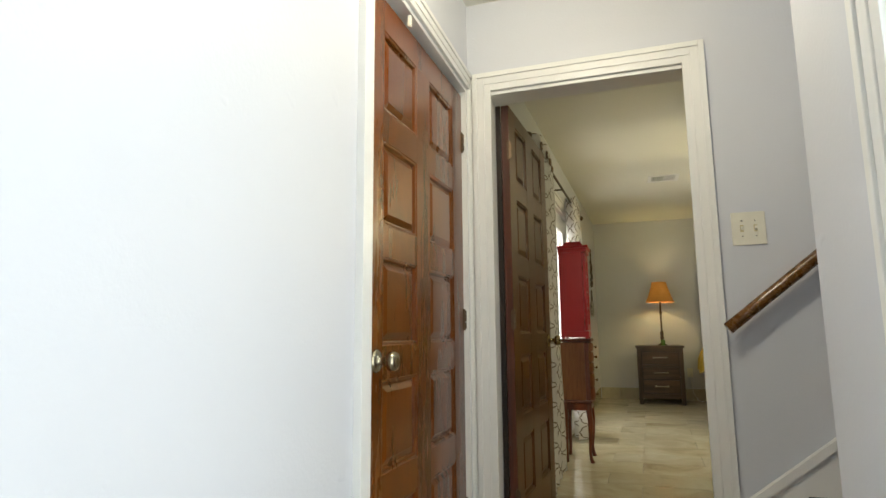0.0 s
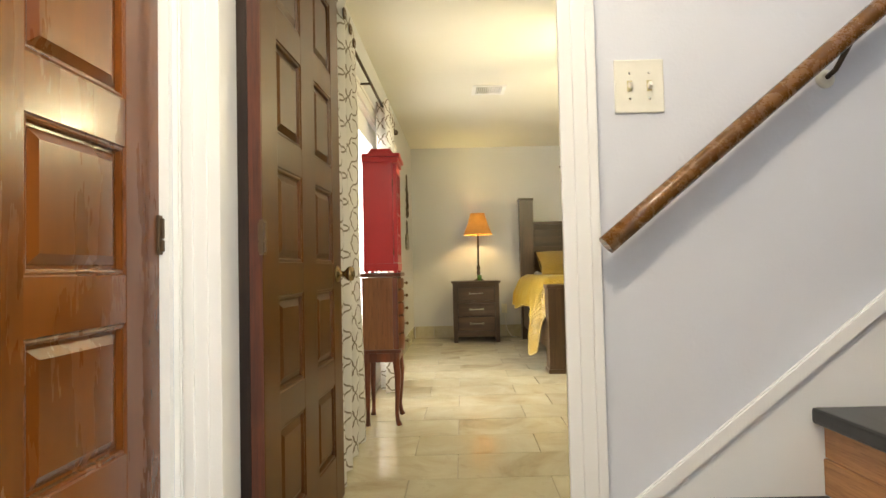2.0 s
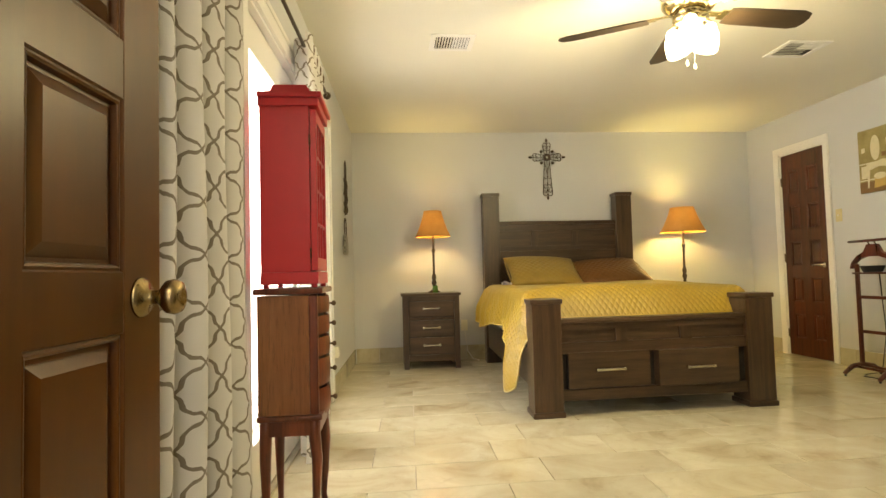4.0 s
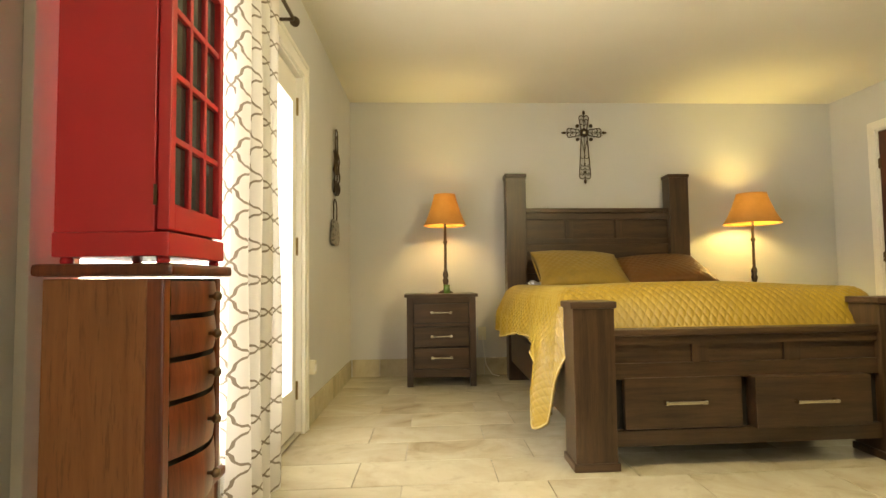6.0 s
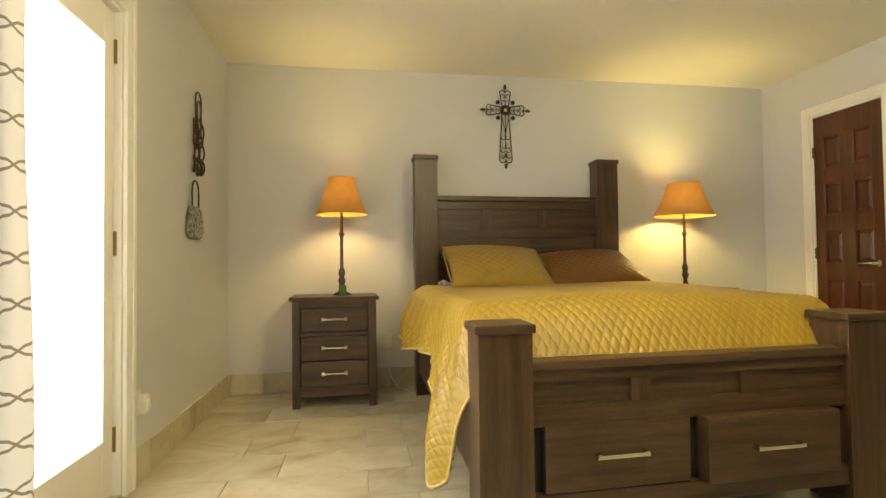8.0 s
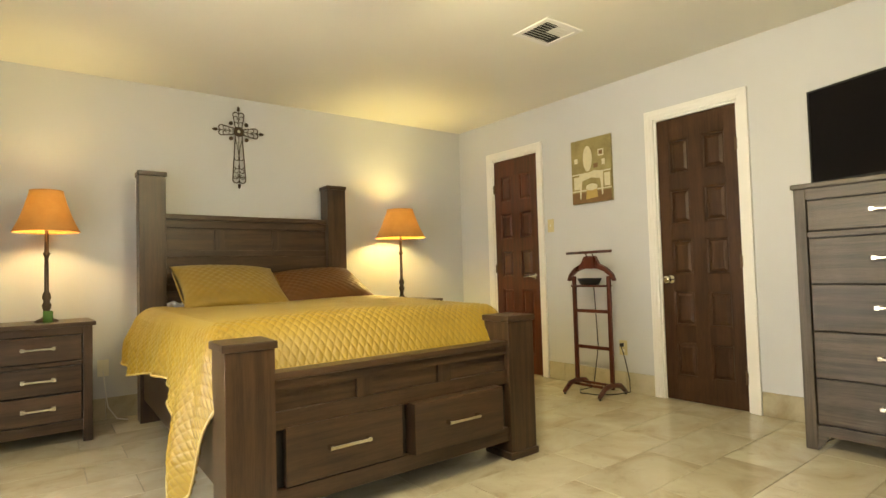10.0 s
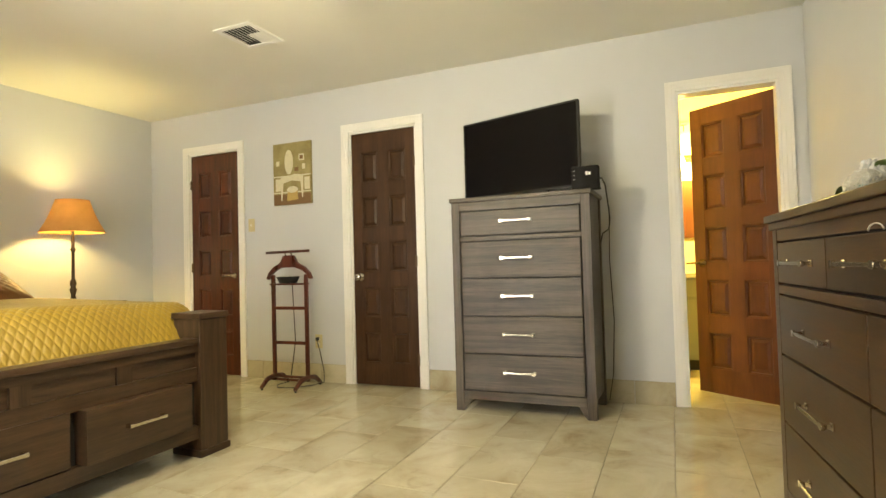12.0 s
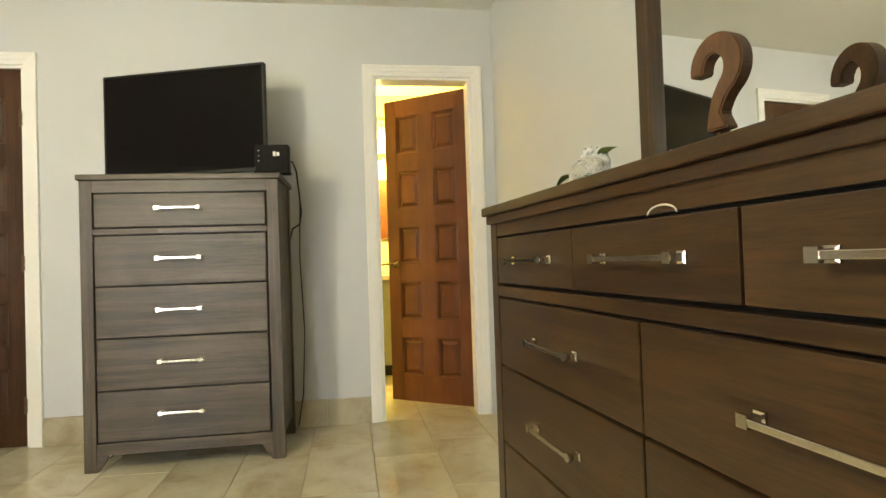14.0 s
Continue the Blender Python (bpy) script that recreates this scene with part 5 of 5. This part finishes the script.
def wall_plate(name, label, category, m, w=0.07, h=0.115, material=None, outlet=True):
    ob = thing(name, label, category, m)
    part("plate", boxes((-w / 2, w / 2, -0.005, 0, -h / 2, h / 2), bev=0.002), material or M_PLATE, ob)
    for z in ((-0.02, 0.02) if outlet else (0.0,)):
        part("socket" if outlet else "toggle", boxes((-0.012, 0.012, -0.0075, -0.004, z - 0.011, z + 0.011) if outlet else (-0.004, 0.004, -0.014, -0.004, z - 0.008, z + 0.008), bev=0.002), M_ALMOND, ob)
    return ob


wall_plate("light_switch", "small yellowed light switch plate on the bedroom wall", "light switch", pose(4.215, 7.07, 1.345, 0, 0, -90), outlet=False)
wall_plate("wall_outlet", "yellowed wall outlet with a black plug", "wall outlet", pose(4.215, 6.372, 0.335, 0, 0, -90))
wall_plate("wall_outlet", "white wall outlet beside the nightstand", "wall outlet", pose(0.93, 8.32, 0.36), material=M_ALMOND)
plug = part("plug", boxes((4.18, 4.208, 6.362, 6.384, 0.345, 0.372), bev=0.004), M_BLACK)
tagged(plug, "black power plug in the wall outlet", "plug")
sensor = thing("night_light", "white plug-in night light on the wall by the door", "night light", NW @ pose(0, -1.655, 0.345, 0, 0, 90))
part("plate", boxes((-0.035, 0.035, -0.006, 0, -0.055, 0.055), bev=0.002), M_ALMOND, sensor)
part("body", boxes((-0.024, 0.026, -0.045, -0.006, -0.045, 0.035), bev=0.006), M_ALMOND, sensor)
part("lens", boxes((-0.016, 0.018, -0.05, -0.044, -0.03, 0.01), bev=0.002), M_WHITE, sensor)

pic = thing("canvas_painting", "small unframed canvas painting of a white dressing table", "painting", pose(4.213, 6.60, 1.763, 0, 0, -90))
part("canvas", boxes((-0.1975, 0.1975, -0.022, 0.0, -0.266, 0.266), bev=0.002), M_CANVAS, pic)
part("painted_floor", boxes((-0.195, 0.195, -0.0228, -0.0222, -0.264, -0.175)), M_CANVAS_BROWN, pic)
part("painted_panelling", boxes((-0.195, 0.195, -0.0226, -0.0221, -0.165, -0.155), (-0.195, 0.195, -0.0226, -0.0221, -0.025, -0.015), (-0.175, -0.12, -0.0226, -0.0221, -0.145, -0.04), (0.13, 0.185, -0.0226, -0.0221, -0.145, -0.04)), M_CANVAS_PALE, pic)
oval = [(-0.03 + 0.045 * math.cos(a), 0.10 + 0.105 * math.sin(a)) for a in [2 * math.pi * i / 28 for i in range(28)]]
part("painted_mirror", moved(extruded(oval, 0.0006), pose(0, -0.0232, 0)), M_CANVAS_PALE, pic)
table = [(-0.12, -0.03), (-0.07, -0.015), (-0.03, -0.02), (0.03, -0.005), (0.12, -0.02), (0.12, -0.05), (0.115, -0.21), (0.105, -0.21), (0.09, -0.075), (0.0, -0.06), (-0.09, -0.08), (-0.105, -0.23), (-0.115, -0.23), (-0.12, -0.06)]
part("painted_table", moved(extruded(table, 0.0006), pose(0, -0.0235, 0)), M_CANVAS_PALE, pic)
part("painted_stool", moved(extruded([(-0.055, -0.235), (0.065, -0.225), (0.055, -0.145), (-0.045, -0.15)], 0.0006), pose(0, -0.0239, 0)), M_CANVAS_GOLD, pic)
seat = [(0.005 + 0.058 * math.cos(a), -0.138 + 0.028 * math.sin(a)) for a in [2 * math.pi * i / 20 for i in range(20)]]
part("painted_seat", moved(extruded(seat, 0.0006), pose(0, -0.0243, 0)), M_CANVAS_PALE, pic)
for a, b, c, d, y, mat in ((0.075, 0.13, 0.105, 0.16, -0.0234, M_CANVAS_PALE), (-0.165, -0.13, 0.075, 0.115, -0.0234, M_CANVAS_PALE), (0.11, 0.14, 0.03, 0.075, -0.0234, M_CANVAS_PALE),
                           (0.085, 0.12, 0.115, 0.15, -0.0245, M_CANVAS_BROWN), (0.03, 0.07, 0.015, 0.05, -0.0234, M_CANVAS_BROWN)):
    part("painted_picture", boxes((a, b, y, y + 0.0008, c, d)), mat, pic)

# ---- valet stand ----
val = thing("valet_stand", "glossy dark cherry wooden clothes valet stand", "valet stand", pose(3.965, 6.465, 0))
for s in (-1, 1):
    y = 0.163 * s
    part("upright", boxes((-0.011, 0.011, y - 0.015, y + 0.015, 0.055, 0.90), bev=0.004), M_VALET, val)
    bm = tube([(-0.165, y, 0.018), (-0.13, y, 0.045), (-0.09, y, 0.075), (0.0, y, 0.088), (0.09, y, 0.075), (0.13, y, 0.045), (0.165, y, 0.018)], [0.014, 0.018, 0.020, 0.021, 0.020, 0.018, 0.014], 10)
    foot = part("foot_bar", bm, M_VALET, val)
    for x in (-0.155, 0.155):
        part("caster", lathe([(0.008, 0.0), (0.010, 0.006), (0.006, 0.016)], 10, (x, y, 0)), M_BLACK, foot)
for z in (0.355, 0.632):
    part("cross_rail", boxes((-0.008, 0.008, -0.15, 0.15, z - 0.013, z + 0.013), bev=0.003), M_VALET, val)
part("lower_rail", boxes((-0.06, -0.045, -0.15, 0.15, 0.062, 0.082), (0.045, 0.06, -0.15, 0.15, 0.062, 0.082), bev=0.003), M_VALET, val)
part("tray_shelf", boxes((-0.06, 0.06, -0.15, 0.15, 0.818, 0.832), bev=0.003), M_VALET, val)
hang = [(0.225, 0.865), (0.205, 0.915), (0.15, 0.965), (0.085, 0.995), (0.05, 1.055), (-0.05, 1.055), (-0.085, 0.995), (-0.15, 0.965), (-0.205, 0.915), (-0.225, 0.865),
        (-0.20, 0.862), (-0.185, 0.895), (-0.13, 0.935), (-0.06, 0.958), (0.06, 0.958), (0.13, 0.935), (0.185, 0.895), (0.20, 0.862)]
part("hanger", moved(extruded(hang, 0.032, 0.004), pose(0.016, 0, 0, 0, 0, 90)), M_VALET, val)
part("trouser_bar", tube([(-0.02, -0.21, 1.086), (-0.02, 0.0, 1.084), (-0.02, 0.21, 1.082)], 0.011, 10), M_VALET, val)
part("bar_post", tube([(0.0, -0.03, 1.05), (-0.02, -0.03, 1.084)], 0.005, 6), M_BRASS, val)
part("bar_post", tube([(0.0, 0.03, 1.05), (-0.02, 0.03, 1.084)], 0.005, 6), M_BRASS, val)
dish = part("tray_dish", moved(lathe([(0.075, 0.0), (0.085, 0.008), (0.105, 0.045), (0.108, 0.052), (0.098, 0.050), (0.07, 0.022), (0.01, 0.018)], 28), pose(3.960, 6.475, 0.833) @ Matrix.Diagonal((0.55, 1, 1, 1))), M_BLACK)
tagged(dish, "dark oval dish on the valet shelf", "dish")
cord = part("loose_cord", tube([(4.18, 6.37, 0.355), (4.17, 6.33, 0.25), (4.175, 6.30, 0.10), (4.16, 6.29, 0.012), (4.06, 6.33, 0.006), (3.93, 6.42, 0.006), (3.90, 6.55, 0.006), (3.98, 6.62, 0.006), (4.06, 6.55, 0.03), (4.07, 6.50, 0.35), (4.03, 6.49, 0.83)], 0.004, 6), M_CABLE)
tagged(cord, "thin dark cord looped on the floor under the valet", "cord")

# ---- on the chest ----
ang = math.degrees(math.atan2(4.98 - 4.113, 4.10 - 3.82))
tv = thing("television", "black flat-screen television standing on the chest of drawers", "television", pose(3.82, 4.113, 1.372, 0, 0, ang))
TW = 0.911
part("bezel", boxes((0.0, TW, -0.030, -0.004, 0.033, 0.577), bev=0.004), M_BLACK, tv)
part("screen", boxes((0.012, TW - 0.012, -0.0035, -0.0008, 0.050, 0.566)), M_SCREEN, tv, "dark switched-off screen")
part("screen_edge", boxes((0.0, TW, -0.004, 0.001, 0.033, 0.0475), (0.0, 0.010, -0.004, 0.001, 0.0475, 0.577), (TW - 0.010, TW, -0.004, 0.001, 0.0475, 0.577), (0.010, TW - 0.010, -0.004, 0.001, 0.568, 0.577)), M_BLACK, tv)
part("badge", boxes((TW / 2 - 0.03, TW / 2 + 0.03, 0.001, 0.0018, 0.037, 0.043)), M_IRON, tv)
part("back_hump", boxes((0.16, TW - 0.16, -0.065, -0.028, 0.09, 0.42), bev=0.01), M_BLACK, tv)
for x in (0.24, TW - 0.24):
    part("stand_foot", boxes((x - 0.012, x + 0.012, -0.09, 0.05, 0.0, 0.010), (x - 0.008, x + 0.008, -0.03, -0.005, 0.008, 0.045), bev=0.003), M_BLACK, tv)
boxy = thing("cable_box", "small black router box with white marks", "router", pose(3.735, 3.990, 1.3725))
part("case", boxes((0.0, 0.065, 0.0, 0.162, 0.006, 0.142), bev=0.008), M_MATT, boxy)
part("base", boxes((-0.006, 0.071, -0.004, 0.166, 0.0, 0.010), bev=0.003), M_MATT, boxy)
part("mark", boxes((-0.0015, 0.0005, 0.045, 0.058, 0.085, 0.103), (-0.0015, 0.0005, 0.062, 0.075, 0.085, 0.107)), M_WHITE, boxy, "white unreadable mark")
for i in range(3):
    part("indicator", boxes((-0.0012, 0.0005, 0.140, 0.146, 0.06 + 0.025 * i, 0.064 + 0.025 * i)), M_WIRE, boxy)
cable = part("power_cable", tube([(3.79, 4.0, 1.44), (3.83, 3.985, 1.445), (3.90, 3.975, 1.41), (3.96, 3.970, 1.30), (3.97, 3.962, 1.20), (4.00, 3.975, 1.14), (4.06, 4.02, 1.12), (4.19, 4.07, 1.0), (4.195, 4.07, 0.6), (4.195, 4.07, 0.25), (4.19, 4.07, 0.05)], 0.0045, 6), M_CABLE)
tagged(cable, "black cable hanging behind the chest of drawers", "cable")
cable2 = part("power_cable", tube([(4.18, 3.99, 1.30), (4.185, 4.0, 0.95), (4.19, 3.985, 0.55), (4.185, 4.0, 0.2), (4.18, 4.03, 0.02)], 0.003, 6), M_CABLE)
tagged(cable2, "thin dark cable running down the wall", "cable")
cable3 = part("lamp_cord", tube([(0.93, 8.31, 0.34), (0.935, 8.28, 0.25), (0.95, 8.24, 0.10), (1.0, 8.20, 0.02), (1.06, 8.18, 0.008)], 0.004, 6), M_WIRE)
tagged(cable3, "pale lamp cord below the wall outlet", "cord")
can = part("small_candle", lathe([(0.026, 0.0), (0.026, 0.068), (0.022, 0.070), (0.020, 0.060)], 20, (0.600, 7.925, 0.726)), plain("green_candle_glass", (0.10, 0.22, 0.05), 0.2, 0.2))
tagged(can, "small green glass candle at the foot of the lamp", "candle")

# ---- on the dresser ----
qm = thing("question_mark", "rust-brown wooden question mark ornament on the dresser", "ornament", pose(1.903, 2.978, 1.0885, 0, 0, 180 + 14) @ Matrix.Diagonal((1, 1, 1.05, 1)))
hook = []
for i in range(19):
    a = radians(188 - 248 * i / 18)
    hook.append((0.006 + 0.060 * math.cos(a), 0.178 + 0.060 * math.sin(a)))
inner = []
for i in range(19):
    a = radians(-60 + 248 * i / 18)
    inner.append((0.001 + 0.023 * math.cos(a), 0.174 + 0.028 * math.sin(a)))
stem = [(0.024, 0.112), (0.014, 0.092), (0.030, 0.062), (-0.020, 0.062), (-0.014, 0.095), (-0.004, 0.125)]
part("hook", extruded(hook + stem + inner, 0.032, 0.003), M_QMARK, qm)
part("dot", boxes((-0.024, 0.018, 0.0, 0.040, 0.0, 0.048), bev=0.004), M_QMARK, qm)
part("joint", boxes((-0.006, 0.002, 0.014, 0.026, 0.046, 0.064)), M_QMARK, qm)
fl = thing("flower_ornament", "white artificial flower with green leaves and a wire ball", "flower ornament", pose(2.437, 2.995, 1.0885) @ Matrix.Diagonal((1.3, 1.3, 1.25, 1)))
bm = bmesh.new()
rn = random.Random(2)
for i in range(34):
    ax = Vector((rn.gauss(0, 1), rn.gauss(0, 1), rn.gauss(0, 1))).normalized()
    u = ax.cross(Vector((0.3, 0.5, 0.8))).normalized()
    w = ax.cross(u)
    rad, ecc = 0.043 * rn.uniform(0.86, 1.0), rn.uniform(0.85, 1.0)
    tube([Vector((-0.030, 0.020, 0.046)) + rad * (math.cos(a) * u + ecc * math.sin(a) * w) + 0.004 * math.sin(3 * a) * ax for a in [2 * math.pi * j / 18 for j in range(18)]], 0.0012, 4, bm, True)
part("wire_ball", bm, M_WIRE, fl, "tangled white wire ball")
bloom = Vector((0.004, -0.006, 0.082))


def petal(bm, d, size, seed):
    """One soft cupped petal that grows outward from the bloom's heart."""
    u = d.cross(Vector((0.2, 0.9, 0.4))).normalized()
    w = d.cross(u)
    rows = []
    for i in range(5):
        f = i / 4
        row = []
        for j in range(6):
            g = j / 5 - 0.5
            wide = size * math.sin(math.pi * (0.18 + 0.66 * f)) * 1.3
            edge = 0.22 * size * f * math.sin(9 * g + seed)
            row.append(bm.verts.new(bloom + d * (0.014 + size * 0.95 * f - size * 0.9 * g * g * f) + u * (wide * g) + w * (edge + size * 0.5 * f * f)))
        rows.append(row)
    for a, b in zip(rows, rows[1:]):
        for j in range(5):
            bm.faces.new((a[j], a[j + 1], b[j + 1], b[j])).smooth = True


bm = bmesh.new()
for i in range(80):
    z = 1 - 1.7 * (i + 0.5) / 80
    th = 2.399963 * i
    petal(bm, Vector((math.sqrt(max(0, 1 - z * z)) * math.cos(th), math.sqrt(max(0, 1 - z * z)) * math.sin(th), z)), rn.uniform(0.018, 0.024), rn.uniform(0, 6))
part("petals", bm, M_FLOWER, fl, "white ruffled petals")


def leafy(u, v):
    return (0.062 * u, 0.036 * math.sin(math.pi * u) * (v - 0.5), 0.014 * math.sin(math.pi * u) - 0.012 * u)


for x, y, z, ry, rz in ((0.025, 0.005, 0.055, -8, 10), (0.02, 0.02, 0.050, 5, 40), (-0.010, -0.010, 0.080, -30, 205), (0.02, -0.02, 0.04, 10, -30)):
    part("leaf", moved(grid(8, 4, leafy), pose(x, y, z, 0, ry, rz)), M_LEAF, fl, "green cloth leaf")
part("pot", lathe([(0.020, 0.0), (0.025, 0.018), (0.027, 0.045), (0.022, 0.055)], 16, (0.022, 0.004, 0)), M_TEAL, fl, "pale teal glass pot")

# ---- bathroom ----
van = thing("bathroom_vanity", "grey-green painted vanity cabinet in the bathroom", "vanity", pose(5.46, 2.42, 0))
M_VANITY = paint("vanity_paint", (0.22, 0.22, 0.16), 0.45)
part("body", boxes((0.02, 0.52, 0.0, 2.3, 0.09, 0.775), bev=0.003), M_VANITY, van)
# toe space coloured black for its shade
part("toe_kick", boxes((0.07, 0.5, 0.0, 2.3, 0.0, 0.09)), M_GAP, van)
for i in range(5):
    y = 0.04 + 0.45 * i
    d = part("door", boxes((0.0, 0.02, y, y + 0.42, 0.12, 0.60), bev=0.004), M_VANITY, van)
    part("knob", moved(lathe([(0.005, 0), (0.005, 0.012), (0.013, 0.018), (0.012, 0.026), (0.003, 0.03)], 12), pose(0.0, y + (0.37 if i % 2 else 0.05), 0.50, 0, -90)), M_WHITE, d)
    part("drawer_front", boxes((0.0, 0.02, y, y + 0.42, 0.62, 0.765), bev=0.004), M_VANITY, van)
part("countertop", boxes((-0.03, 0.53, -0.01, 2.37, 0.778, 0.818), bev=0.006), plain("cream_marble", (0.72, 0.66, 0.50), 0.2, 0.15, 4.0), van, "cream stone top")
backs = part("backsplash", boxes((5.965, 5.992, 2.41, 4.79, 0.819, 1.10), bev=0.003), plain("cream_tile", (0.74, 0.66, 0.45), 0.25, 0.1, 6.0))
tagged(backs, "cream tiled backsplash behind the vanity", "backsplash")
cabm = part("wall_panel", boxes((5.96, 5.992, 2.45, 4.75, 1.13, 1.66), bev=0.004), M_DOOR_BATH)
tagged(cabm, "brown wooden wall panel over the vanity", "wall panel")
light = thing("vanity_light", "bathroom light bar with glowing glass shades", "wall lamp", pose(5.99, 3.42, 1.86))
part("bar", boxes((-0.03, 0, -0.5, 0.5, -0.03, 0.03), bev=0.004), M_BRASS, light)
for i in range(4):
    y = -0.42 + 0.28 * i
    sh = part("shade", lathe([(0.03, 0.02), (0.045, -0.02), (0.065, -0.10), (0.07, -0.15), (0.02, -0.152)], 20, (-0.10, y, 0)), M_GLOBE_BATH, light, "glowing glass shade")
    sh.visible_shadow = False
sign = thing("bathroom_sign", "small cream sign with dark letters over the light", "sign", pose(5.995, 3.56, 2.15, 0, 0, -90))
part("board", boxes((-0.20, 0.20, -0.012, 0, -0.055, 0.055), bev=0.003), M_PLATE, sign)
for i, ch in enumerate("BATH"):
    cu = bpy.data.curves.new("letter", "FONT")
    cu.body, cu.size, cu.align_x, cu.align_y, cu.extrude = ch, 0.095, "CENTER", "CENTER", 0.001
    lt = new("letter", cu)
    lt.parent = sign
    lt.matrix_basis = pose(-0.135 + 0.09 * i, -0.0135, 0, 90)
    cu.materials.append(M_GAP)


# ---- floor tiles and tile skirting ----
rnd = random.Random(5)
tile_bm = boxes((-0.2995, 0.2995, -0.1525, 0.1525, -0.008, 0.0), bev=0.0012, seg=1)
for v in tile_bm.verts:
    v.co.x, v.co.y = v.co.x + 0.03 * v.co.y, v.co.y + 0.025 * v.co.x
tile_me = bpy.data.meshes.new("tile")
tile_bm.to_mesh(tile_me)
tile_bm.free()
tile_me.materials.append(M_TILE)
for j in range(-9, 12):
    yy = 5.235 + 0.3075 * j
    off = 0.065 if j % 2 == 0 else 0.27
    for i in range(-2, 10):
        x = off + 0.602 * (i + 0.5)
        cx, cy = x + 0.03 * (yy - 5.235), yy + 0.025 * (x - 0.5)
        if cx < -0.70 or cx > 6.2 or cy < 2.40 or cy > 8.6:
            continue
        if cx > 4.6 and cy > 4.95:
            continue
        ob = new("tile", tile_me)
        ob.parent = floor
        ob.location = (cx, cy, rnd.uniform(-0.0006, 0.0006))
BH = 0.150
skirt = thing("baseboard", "beige stone tile skirting along the walls", "baseboard", None, "", "structure")


def skirting(p0, p1, normal, first=0.30):
    p0, p1 = Vector(p0), Vector(p1)
    d = (p1 - p0)
    ln = d.length
    ang = math.degrees(math.atan2(d.y, d.x))
    s, step = 0.0, first
    while s < ln - 0.01:
        e = min(s + step, ln)
        part("skirting_tile", boxes((s + 0.0015, e - 0.0015, 0.0, 0.010, 0.0, BH), bev=0.002, seg=1), M_TILE, skirt, "", pose(p0.x, p0.y, 0.0, 0, 0, ang))
        s, step = e, 0.305


def on_west(yl):
    return (NW @ Vector((0, yl, 0))).to_2d()


wa, wb = on_west(-0.012), on_west(WIN1 + 0.087)
skirting((wa.x, wa.y), (wb.x, wb.y), 0)
wa, wb = on_west(WIN0 - 0.087), on_west(-5.72)
skirting((wa.x, wa.y), (wb.x, wb.y), 0)
skirting((4.205, 8.32), (-0.21, 8.32), 0, 0.21)
for lo, hi in ((D1[1] + 0.068, 8.31), (D2[1] + 0.068, D1[0] - 0.068), (D3[1] + 0.068, D2[0] - 0.068)):
    skirting((4.215, lo), (4.215, hi), 0, 0.25)
skirting((0.60, 2.585), (4.2, 2.842), 0)
